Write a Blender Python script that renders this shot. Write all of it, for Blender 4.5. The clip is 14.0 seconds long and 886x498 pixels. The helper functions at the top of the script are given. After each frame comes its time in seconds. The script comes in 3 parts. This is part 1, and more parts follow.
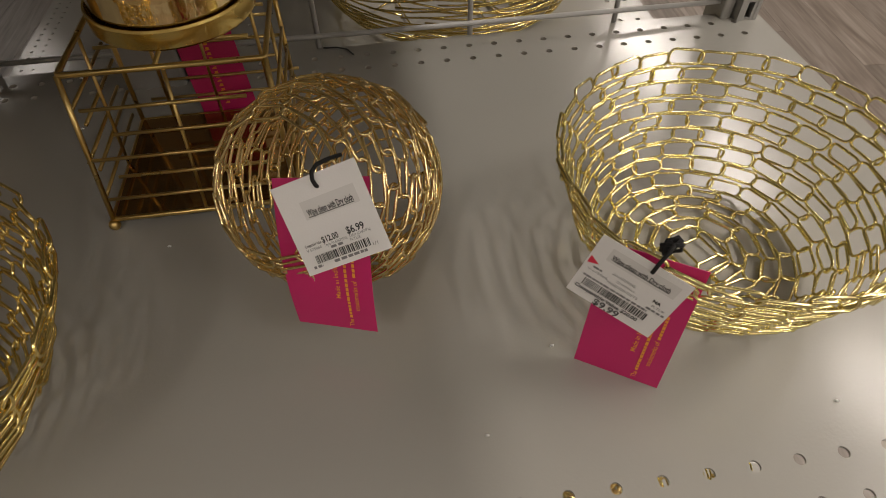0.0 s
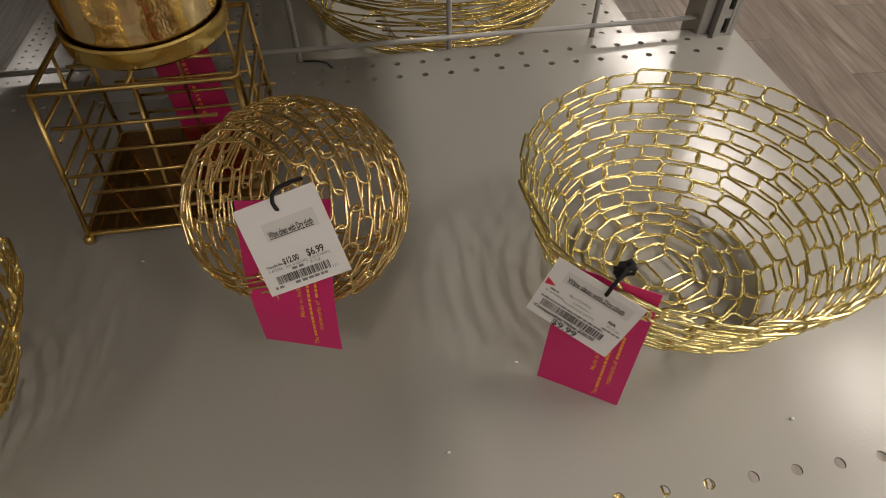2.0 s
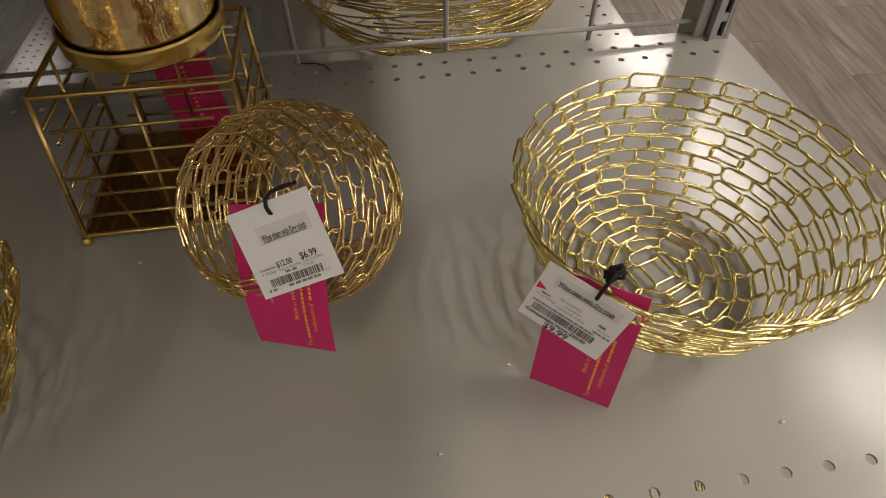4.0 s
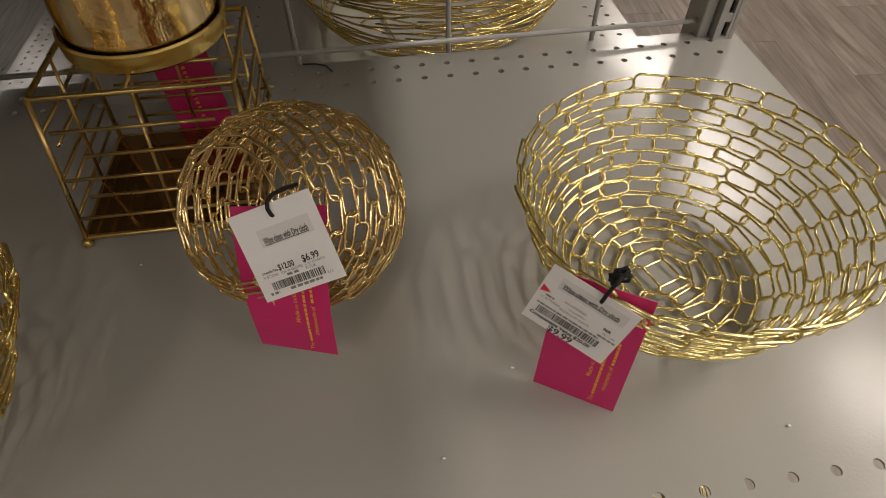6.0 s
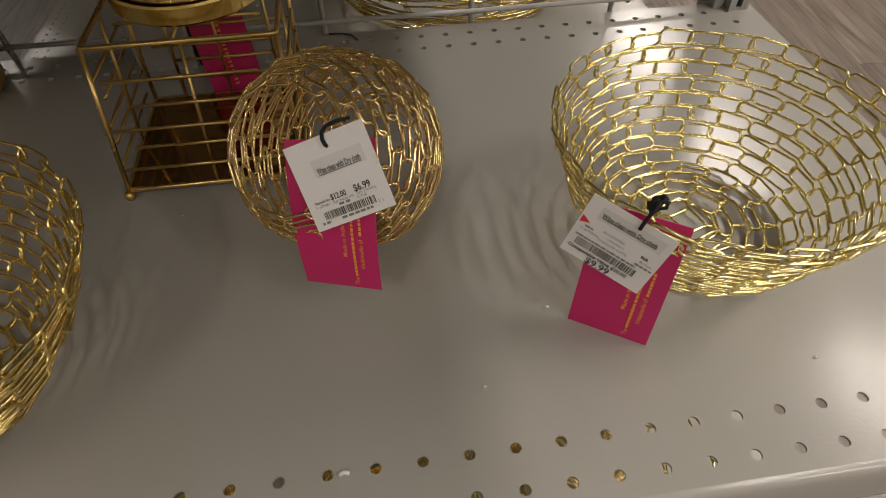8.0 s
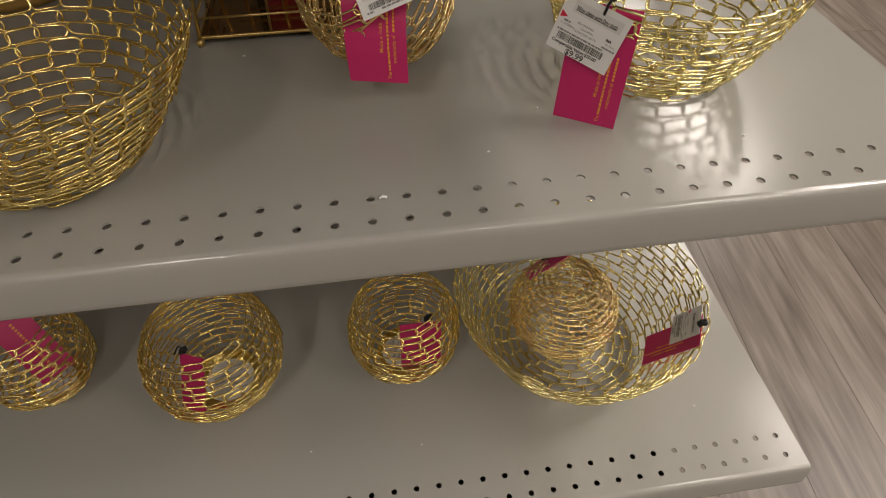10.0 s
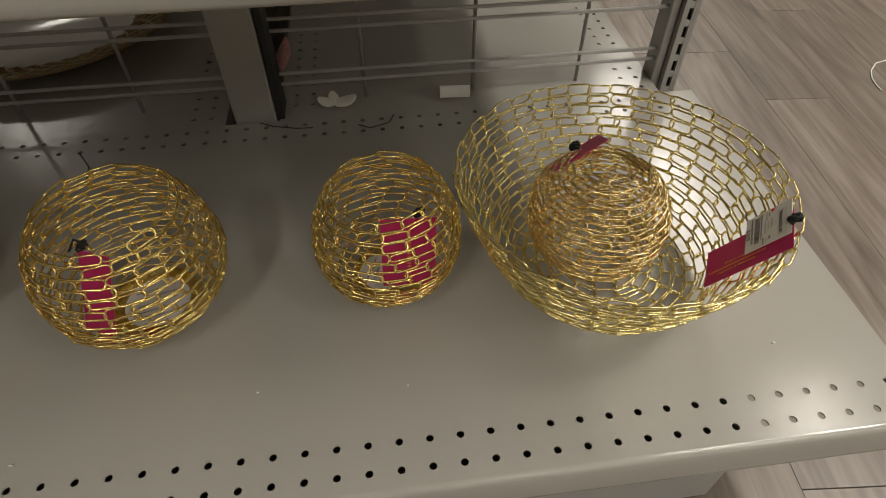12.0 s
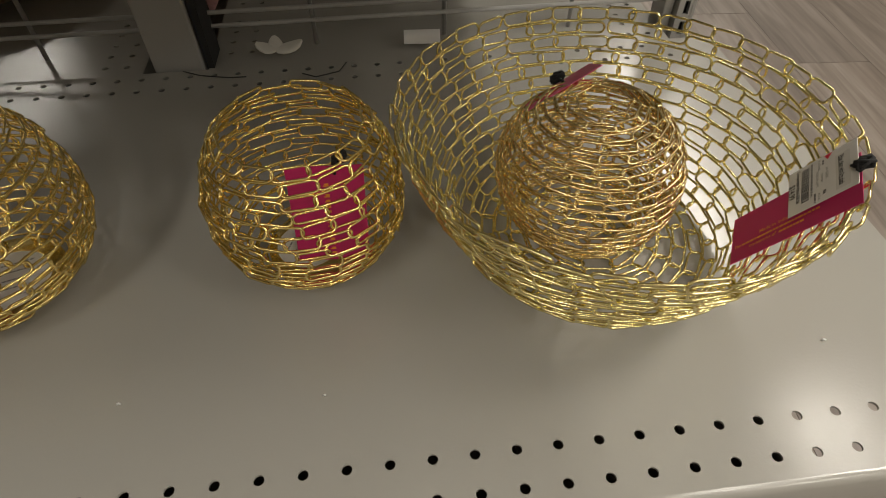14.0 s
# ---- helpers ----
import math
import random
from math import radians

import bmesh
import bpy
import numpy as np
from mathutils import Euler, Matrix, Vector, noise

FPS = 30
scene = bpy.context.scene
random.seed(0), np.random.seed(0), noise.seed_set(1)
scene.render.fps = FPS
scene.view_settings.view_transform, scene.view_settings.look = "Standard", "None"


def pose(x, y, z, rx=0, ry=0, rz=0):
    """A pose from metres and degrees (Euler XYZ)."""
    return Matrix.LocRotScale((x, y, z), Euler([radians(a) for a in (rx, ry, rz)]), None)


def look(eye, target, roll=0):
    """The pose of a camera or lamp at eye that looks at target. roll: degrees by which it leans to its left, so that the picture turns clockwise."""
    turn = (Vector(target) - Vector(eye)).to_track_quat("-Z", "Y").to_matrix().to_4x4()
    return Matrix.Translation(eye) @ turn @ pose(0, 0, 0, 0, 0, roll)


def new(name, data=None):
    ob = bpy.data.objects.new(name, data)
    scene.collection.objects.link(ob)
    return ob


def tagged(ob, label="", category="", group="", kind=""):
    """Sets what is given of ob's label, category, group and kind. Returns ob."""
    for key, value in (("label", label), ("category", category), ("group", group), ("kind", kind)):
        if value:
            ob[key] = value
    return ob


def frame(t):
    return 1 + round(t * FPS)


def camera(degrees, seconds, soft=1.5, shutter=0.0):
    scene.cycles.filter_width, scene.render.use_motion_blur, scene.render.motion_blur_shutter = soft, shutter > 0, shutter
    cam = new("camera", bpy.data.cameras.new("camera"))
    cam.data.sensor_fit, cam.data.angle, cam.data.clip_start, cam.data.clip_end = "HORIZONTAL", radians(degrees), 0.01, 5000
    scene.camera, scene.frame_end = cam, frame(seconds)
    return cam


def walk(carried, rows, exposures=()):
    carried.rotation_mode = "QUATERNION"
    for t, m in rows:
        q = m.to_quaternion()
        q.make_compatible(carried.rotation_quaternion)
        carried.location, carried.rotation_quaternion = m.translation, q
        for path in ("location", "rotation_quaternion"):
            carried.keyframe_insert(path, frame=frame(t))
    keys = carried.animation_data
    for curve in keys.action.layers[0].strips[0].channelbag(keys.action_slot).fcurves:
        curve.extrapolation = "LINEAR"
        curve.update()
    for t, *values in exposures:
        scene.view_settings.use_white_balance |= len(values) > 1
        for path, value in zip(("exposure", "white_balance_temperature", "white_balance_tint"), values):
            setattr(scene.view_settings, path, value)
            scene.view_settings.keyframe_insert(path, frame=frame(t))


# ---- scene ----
cam = camera(74.1, 14.0, soft=0.7)
PATH = [
    (0, (-0.39, -0.027, 0.884), (-0.216, 1.261, -0.636), -1.0),
    (0.5, (-0.375, -0.03, 0.885), (-0.199, 1.26, -0.634), -0.8),
    (1, (-0.366, -0.031, 0.887), (-0.183, 1.258, -0.632), -0.6),
    (1.5, (-0.367, -0.027, 0.891), (-0.183, 1.264, -0.626), -0.5),
    (2, (-0.37, -0.026, 0.895), (-0.187, 1.265, -0.621), -0.5),
    (2.5, (-0.365, -0.027, 0.896), (-0.185, 1.264, -0.62), -0.5),
    (3, (-0.364, -0.027, 0.897), (-0.183, 1.263, -0.62), -0.4),
    (5.5, (-0.368, -0.025, 0.899), (-0.192, 1.267, -0.618), -0.6),
    (6, (-0.366, -0.024, 0.897), (-0.191, 1.268, -0.619), -0.6),
    (6.5, (-0.368, -0.026, 0.894), (-0.194, 1.267, -0.621), -0.7),
    (7, (-0.374, -0.031, 0.888), (-0.2, 1.262, -0.629), -0.7),
    (7.2, (-0.377, -0.034, 0.886), (-0.204, 1.256, -0.632), -0.7),
    (9.3, (-0.43, -0.165, 0.88), (-0.247, 1.152, -0.614), -0.7),
    (9.5, (-0.433, -0.191, 0.874), (-0.247, 1.128, -0.617), -0.6),
    (10, (-0.433, -0.243, 0.854), (-0.25, 1.079, -0.635), -0.5),
    (10.5, (-0.429, -0.27, 0.842), (-0.253, 1.054, -0.646), -0.7),
    (11, (-0.425, -0.261, 0.794), (-0.255, 1.065, -0.693), -0.8),
    (11.5, (-0.421, -0.226, 0.735), (-0.264, 1.096, -0.758), -0.9),
    (12, (-0.423, -0.213, 0.64), (-0.248, 1.133, -0.829), -0.1),
    (12.5, (-0.398, -0.182, 0.586), (-0.23, 1.165, -0.883), -0.2),
    (13, (-0.378, -0.155, 0.551), (-0.222, 1.191, -0.92), -0.6),
    (13.5, (-0.368, -0.149, 0.527), (-0.212, 1.199, -0.942), -0.5),
    (14, (-0.365, -0.144, 0.521), (-0.21, 1.202, -0.95), -0.5),
]
walk(cam, [(t, look(eye, target, roll)) for t, eye, target, roll in PATH],
     exposures=[(0, -0.33, 6550, 14), (7.2, -0.35, 6550, 14), (9.5, -0.27, 6550, 14), (11, -0.28, 6450, 11), (12.5, -0.16, 6450, 9), (14, -0.16, 6500, 9)])

# ---- light ----
world = bpy.data.worlds.new("store_air")
scene.world = world
world.use_nodes = True
world.node_tree.nodes["Background"].inputs["Color"].default_value = (0.95, 0.93, 0.9, 1)
world.node_tree.nodes["Background"].inputs["Strength"].default_value = 0.011
CEILING = 3.0
# Entries 1, 2 and 9 follow shelf reflections; the rest are added fill lamps.
FIXTURES_AND_FILL = [  # centre x, y, length along y, watts
    (1.95, 1.05, 0.5, 10), (1.95, 3.60, 2.6, 72), (1.95, 0.0, 1.0, 56), (1.95, -2.0, 1.2, 26),
    (1.2, -0.6, 1.0, 16), (2.8, 0.4, 1.0, 18), (0.9, -3.5, 1.2, 14), (-1.6, -2.0, 1.2, 26),
    (-3.8, 5.5, 1.6, 15), (0.2, -2.2, 1.2, 10), (-2.8, -3.8, 1.2, 12), (3.2, -3.8, 1.2, 12), (4.4, 0.6, 1.2, 8), (4.4, -2.6, 1.2, 32),
]
ZU, ZL = 0.571, 0.18
PITCH = 0.0254
LEFT, RIGHT = -1.198, 0.022


# ---- materials ----
def material(name, colour, rough=0.5, metal=0.0, vary=0.08, scale=20.0, bump=0.0, bump_scale=200.0, per_object=0.0, rough_vary=0.0, coat=0.0, stretch=(1, 1, 1), sheen=None):
    m = bpy.data.materials.new(name)
    m.use_nodes = True
    nt = m.node_tree
    b = nt.nodes["Principled BSDF"]
    b.inputs["Roughness"].default_value = rough
    b.inputs["Metallic"].default_value = metal
    b.inputs["Coat Weight"].default_value = coat
    tex = nt.nodes.new("ShaderNodeTexCoord")
    mp = nt.nodes.new("ShaderNodeMapping")
    mp.inputs["Scale"].default_value = stretch
    nt.links.new(tex.outputs["Object"], mp.inputs["Vector"])
    n1 = nt.nodes.new("ShaderNodeTexNoise")
    n1.inputs["Scale"].default_value = scale
    n1.inputs["Detail"].default_value = 6
    nt.links.new(mp.outputs[0], n1.inputs["Vector"])
    ramp = nt.nodes.new("ShaderNodeMapRange")
    ramp.inputs["To Min"].default_value = 1 - vary
    ramp.inputs["To Max"].default_value = 1 + vary
    nt.links.new(n1.outputs["Fac"], ramp.inputs["Value"])
    value = ramp.outputs[0]
    if per_object:
        info = nt.nodes.new("ShaderNodeObjectInfo")
        r2 = nt.nodes.new("ShaderNodeMapRange")
        r2.inputs["To Min"].default_value = 1 - per_object
        r2.inputs["To Max"].default_value = 1 + per_object
        nt.links.new(info.outputs["Random"], r2.inputs["Value"])
        mul = nt.nodes.new("ShaderNodeMath")
        mul.operation = "MULTIPLY"
        nt.links.new(value, mul.inputs[0])
        nt.links.new(r2.outputs[0], mul.inputs[1])
        value = mul.outputs[0]
    mix = nt.nodes.new("ShaderNodeVectorMath")
    mix.operation = "SCALE"
    mix.inputs[0].default_value = colour
    nt.links.new(value, mix.inputs["Scale"])
    nt.links.new(mix.outputs[0], b.inputs["Base Color"])
    if rough_vary:
        n3 = nt.nodes.new("ShaderNodeTexNoise")
        n3.inputs["Scale"].default_value = scale * 0.6
        n3.inputs["Detail"].default_value = 8
        nt.links.new(mp.outputs[0], n3.inputs["Vector"])
        r3 = nt.nodes.new("ShaderNodeMapRange")
        r3.inputs["To Min"].default_value = max(0.02, rough - rough_vary)
        r3.inputs["To Max"].default_value = rough + rough_vary
        nt.links.new(n3.outputs["Fac"], r3.inputs["Value"])
        nt.links.new(r3.outputs[0], b.inputs["Roughness"])
    if bump:
        n2 = nt.nodes.new("ShaderNodeTexNoise")
        n2.inputs["Scale"].default_value = bump_scale
        n2.inputs["Detail"].default_value = 4
        nt.links.new(mp.outputs[0], n2.inputs["Vector"])
        bp = nt.nodes.new("ShaderNodeBump")
        bp.inputs["Strength"].default_value = bump
        bp.inputs["Distance"].default_value = 0.001
        nt.links.new(n2.outputs["Fac"], bp.inputs["Height"])
        nt.links.new(bp.outputs[0], b.inputs["Normal"])
    return m


SHELF = material("grey_powder_coat", (0.360, 0.350, 0.317), 0.17, 0.0, 0.05, 6.0, 0.07, 450.0, rough_vary=0.04)
STEEL = material("grey_steel_post", (0.36, 0.355, 0.335), 0.4, 0.0, 0.06, 15.0, 0.1, 500.0, rough_vary=0.08)
WIRE = material("grey_coated_wire", (0.38, 0.375, 0.36), 0.35, 0.0, 0.08, 40.0)
# Near black: the shade in slots and gaps is put into the colour.
SHADE_BLACK = material("slot_and_gap_shade", (0.02, 0.02, 0.02), 0.7)
GOLD = material("pale_gold_wire", (0.92, 0.81, 0.39), 0.19, 1.0, 0.12, 120.0, 0.08, 400.0, 0.1, 0.07)
GOLD_WARM = material("warm_gold_wire", (0.91, 0.72, 0.36), 0.19, 1.0, 0.15, 120.0, 0.08, 400.0, 0.12, 0.08)
GOLD_MID = material("gold_wire", (0.91, 0.73, 0.29), 0.19, 1.0, 0.13, 120.0, 0.08, 400.0, 0.12, 0.08)
GOLD_DEEP = material("brass_rod", (0.62, 0.45, 0.17), 0.30, 1.0, 0.18, 60.0, 0.2, 300.0, 0.0, 0.1)
GOLD_BAND = material("gold_band", (0.80, 0.60, 0.20), 0.25, 1.0, 0.15, 40.0, 0.2, 120.0, 0.0, 0.1)
# Strong tone variation paints streaky dark reflections into the mottled glass.
MIRROR_GOLD = material("mercury_glass", (0.88, 0.68, 0.36), 0.05, 1.0, 0.6, 90.0, 0.5, 70.0, 0.0, 0.03, stretch=(1, 1, 0.3))
AMBER = material("amber_mirror", (0.32, 0.18, 0.06), 0.08, 0.9, 0.15, 20.0)
VASE = material("ochre_ribbed_glaze", (0.42, 0.25, 0.06), 0.35, 0.4, 0.2, 30.0, 0.6, 150.0, stretch=(1, 1, 6))
PINK = material("magenta_card", (0.55, 0.018, 0.135), 0.42, 0.0, 0.04, 30.0, 0.05, 600.0)
CARD = material("white_card", (0.80, 0.79, 0.77), 0.5, 0.0, 0.03, 60.0, 0.08, 900.0)
STICKER = material("clear_label", (0.70, 0.69, 0.665), 0.3, 0.0, 0.03, 60.0)
INK = material("black_ink", (0.025, 0.025, 0.025), 0.6, 0.0, 0.05)
INK_SOFT = material("grey_ink", (0.22, 0.22, 0.22), 0.6, 0.0, 0.05)
INK_ORANGE = material("orange_ink", (0.85, 0.36, 0.04), 0.5, 0.0, 0.05)
RED_MARK = material("red_mark", (0.7, 0.03, 0.07), 0.5, 0.0, 0.05)
CORD = material("black_elastic", (0.012, 0.012, 0.012), 0.8, 0.0, 0.2, 300.0, 0.5, 800.0)
WHITE_PETAL = material("white_petal", (0.78, 0.76, 0.7), 0.7, 0.0, 0.06, 80.0, 0.3, 200.0)
PAPER = material("white_paper", (0.8, 0.79, 0.77), 0.7, 0.0, 0.04, 80.0, 0.2, 200.0)
TASSEL = material("pink_mesh", (0.55, 0.3, 0.3), 0.7, 0.0, 0.45, 260.0, 0.6, 300.0)
THREAD = material("dark_thread", (0.05, 0.05, 0.05), 0.8)
WALL = material("store_wall_paint", (0.55, 0.52, 0.47), 0.8, 0.0, 0.06, 2.0, 0.2, 60.0)
CEIL = material("ceiling_board", (0.76, 0.75, 0.72), 0.9, 0.0, 0.06, 3.0, 0.3, 80.0)
# The white stands in for a lamp mirrored in the tray's middle.
PLATE = material("glare_white_plate", (0.85, 0.85, 0.84), 0.12, 0.0, 0.02, 20.0)
RATTAN = material("woven_tan", (0.42, 0.32, 0.17), 0.5, 0.0, 0.2, 60.0, 0.4, 300.0)
RATTAN_DARK = material("woven_brown", (0.25, 0.17, 0.08), 0.5, 0.0, 0.2, 60.0, 0.4, 300.0)
BASE_LABEL = material("white_sticker", (0.75, 0.74, 0.7), 0.45, 0.0, 0.04, 40.0)
LINT = material("white_lint", (0.75, 0.75, 0.74), 0.8)

lampm = bpy.data.materials.new("lit_diffuser")
lampm.use_nodes = True
lampm.node_tree.nodes["Principled BSDF"].inputs["Emission Color"].default_value = (1.0, 0.93, 0.83, 1)
lampm.node_tree.nodes["Principled BSDF"].inputs["Emission Strength"].default_value = 3.0


def wood_floor():
    m = bpy.data.materials.new("greige_vinyl_plank")
    m.use_nodes = True
    nt = m.node_tree
    b = nt.nodes["Principled BSDF"]
    tex = nt.nodes.new("ShaderNodeTexCoord")
    info = nt.nodes.new("ShaderNodeObjectInfo")
    off = nt.nodes.new("ShaderNodeVectorMath")
    off.operation = "MULTIPLY_ADD"
    nt.links.new(info.outputs["Random"], off.inputs[0])
    off.inputs[1].default_value = (7.0, 13.0, 3.0)
    nt.links.new(tex.outputs["Object"], off.inputs[2])
    mp = nt.nodes.new("ShaderNodeMapping")
    mp.inputs["Scale"].default_value = (1.0, 0.06, 1.0)
    nt.links.new(off.outputs[0], mp.inputs["Vector"])
    grain = nt.nodes.new("ShaderNodeTexNoise")
    grain.inputs["Scale"].default_value = 75
    grain.inputs["Detail"].default_value = 8
    grain.inputs["Distortion"].default_value = 0.6
    nt.links.new(mp.outputs[0], grain.inputs["Vector"])
    mp2 = nt.nodes.new("ShaderNodeMapping")
    mp2.inputs["Scale"].default_value = (1.0, 0.16, 1.0)
    nt.links.new(off.outputs[0], mp2.inputs["Vector"])
    broad = nt.nodes.new("ShaderNodeTexNoise")
    broad.inputs["Scale"].default_value = 16
    broad.inputs["Detail"].default_value = 5
    broad.inputs["Distortion"].default_value = 1.2
    nt.links.new(mp2.outputs[0], broad.inputs["Vector"])
    add = nt.nodes.new("ShaderNodeMath")
    add.operation = "MULTIPLY_ADD"
    add.inputs[1].default_value = 0.55
    nt.links.new(grain.outputs["Fac"], add.inputs[0])
    half = nt.nodes.new("ShaderNodeMath")
    half.operation = "MULTIPLY"
    half.inputs[1].default_value = 0.45
    nt.links.new(broad.outputs["Fac"], half.inputs[0])
    nt.links.new(half.outputs[0], add.inputs[2])
    ramp = nt.nodes.new("ShaderNodeValToRGB")
    e = ramp.color_ramp.elements
    e[0].position, e[0].color = 0.33, (0.10, 0.077, 0.060, 1)
    e[1].position, e[1].color = 0.66, (0.26, 0.222, 0.190, 1)
    mid = e.new(0.5)
    mid.color = (0.18, 0.148, 0.122, 1)
    nt.links.new(add.outputs[0], ramp.inputs["Fac"])
    r2 = nt.nodes.new("ShaderNodeMapRange")
    r2.inputs["To Min"].default_value, r2.inputs["To Max"].default_value = 0.86, 1.12
    nt.links.new(info.outputs["Random"], r2.inputs["Value"])
    sc = nt.nodes.new("ShaderNodeVectorMath")
    sc.operation = "SCALE"
    nt.links.new(ramp.outputs[0], sc.inputs[0])
    nt.links.new(r2.outputs[0], sc.inputs["Scale"])
    nt.links.new(sc.outputs[0], b.inputs["Base Color"])
    b.inputs["Roughness"].default_value = 0.36
    bp = nt.nodes.new("ShaderNodeBump")
    bp.inputs["Strength"].default_value = 0.15
    bp.inputs["Distance"].default_value = 0.001
    nt.links.new(grain.outputs["Fac"], bp.inputs["Height"])
    nt.links.new(bp.outputs[0], b.inputs["Normal"])
    return m


PLANK = wood_floor()
GROUT = material("floor_joint", (0.10, 0.085, 0.07), 0.9)


# ---- builders ----
def mesh_of(name, bm, mat, smooth=False):
    me = bpy.data.meshes.new(name)
    bm.to_mesh(me)
    bm.free()
    me.materials.append(mat)
    if smooth:
        me.shade_smooth()
    return me


def part(name, bm, mat, parent=None, label="", smooth=False):
    ob = new(name, mesh_of(name, bm, mat, smooth))
    if parent is not None:
        ob.parent = parent
    return tagged(ob, label)


def thing(name, label, category, group="", kind="", at=(0, 0, 0)):
    ob = new(name)
    ob.location = at
    ob.empty_display_size = 0.02
    return tagged(ob, label, category, group, kind)


def box(bm, x0, x1, y0, y1, z0, z1, bevel=0.0):
    r = bmesh.ops.create_cube(bm, size=1, matrix=Matrix.LocRotScale(((x0 + x1) / 2, (y0 + y1) / 2, (z0 + z1) / 2), None, (x1 - x0, y1 - y0, z1 - z0)))
    if bevel:
        edges = {e for v in r["verts"] for e in v.link_edges}
        bmesh.ops.bevel(bm, geom=list(edges), offset=bevel, segments=2, affect="EDGES", profile=0.5)
    return bm


def tube(bm, pts, r, sides=6, closed=False, cap=True):
    """A round rod along pts."""
    pts = [Vector(p) for p in pts]
    n = len(pts)
    rings = []
    up = None
    for i, p in enumerate(pts):
        a = pts[(i - 1) % n] if closed or i > 0 else p
        b = pts[(i + 1) % n] if closed or i < n - 1 else p
        d = (b - a).normalized()
        if up is None:
            up = d.orthogonal().normalized()
        up = (up - d * up.dot(d)).normalized()
        side = d.cross(up)
        rings.append([bm.verts.new(p + (up * math.cos(k * math.tau / sides) + side * math.sin(k * math.tau / sides)) * r) for k in range(sides)])
    if closed:  # match the twist at the seam
        last, first = rings[-1], rings[0]
        shift = min(range(sides), key=lambda s: (last[s].co - first[0].co).length)
    for i in range(n if closed else n - 1):
        A, B = rings[i], rings[(i + 1) % n]
        s = shift if closed and i == n - 1 else 0
        for k in range(sides):
            bm.faces.new((A[(k + s) % sides], A[(k + 1 + s) % sides], B[(k + 1) % sides], B[k]))
    if cap and not closed:
        bm.faces.new(list(reversed(rings[0])))
        bm.faces.new(rings[-1])
    return bm


def lathe(bm, profile, sides=48, centre=(0, 0, 0)):
    """A turned body from (radius, height) pairs."""
    rings = []
    for r, z in profile:
        rings.append([bm.verts.new((centre[0] + max(r, 1e-5) * math.cos(k * math.tau / sides), centre[1] + max(r, 1e-5) * math.sin(k * math.tau / sides), centre[2] + z)) for k in range(sides)])
    for A, B in zip(rings, rings[1:]):
        for k in range(sides):
            bm.faces.new((A[k], A[(k + 1) % sides], B[(k + 1) % sides], B[k]))
    return bm


def ball(bm, c, r, seg=12):
    bmesh.ops.create_uvsphere(bm, u_segments=seg, v_segments=seg // 2 + 2, radius=r, matrix=Matrix.Translation(c))
    return bm


def perforated(bm, x0, x1, y0, y1, z, rows, first, pitch=PITCH, radius=0.0032, depth=0.0016, along="x"):
    """A sheet from x0 to x1 and y0 to y1 with rows of round holes at the heights in rows; first: where a row's first hole sits."""
    half = pitch / 2
    cells = []
    x = first
    while x - half > x0 - 1e-6:
        x -= pitch
    x += pitch
    while x + half < x1 + 1e-6:
        cells.append(x)
        x += pitch
    xa, xb = cells[0] - half, cells[-1] + half
    swap = along == "y"

    def v(px, py, pz):
        return bm.verts.new((py, px, pz) if swap else (px, py, pz))

    def quad(ax, bx, ay, by):
        if bx - ax > 1e-5 and by - ay > 1e-5:
            c = [v(ax, ay, z), v(bx, ay, z), v(bx, by, z), v(ax, by, z)]
            bm.faces.new(c[::-1] if swap else c)

    rows = sorted(rows)
    hy = min([half] + [(b - a) / 2 for a, b in zip(rows, rows[1:])])
    edges = [y0] + [e for r in rows for e in (r - hy, r + hy)] + [y1]
    for i in range(0, len(edges), 2):
        quad(x0, x1, edges[i], edges[i + 1])
    for r in rows:
        quad(x0, xa, r - hy, r + hy)
        quad(xb, x1, r - hy, r + hy)
        for cx in cells:
            outer, inner, low = [], [], []
            for k in range(16):
                a = k * math.tau / 16
                c, s = math.cos(a), math.sin(a)
                f = 1 / max(abs(c), abs(s))
                outer.append(v(cx + c * f * half, r + s * f * hy, z))
                inner.append(v(cx + c * radius, r + s * radius, z))
                low.append(v(cx + c * radius, r + s * radius, z - depth))
            for k in range(16):
                j = (k + 1) % 16
                f1 = (outer[k], outer[j], inner[j], inner[k])
                f2 = (inner[k], inner[j], low[j], low[k])
                for f in (f1, f2):
                    bm.faces.new(f[::-1] if swap else f)
    return bm


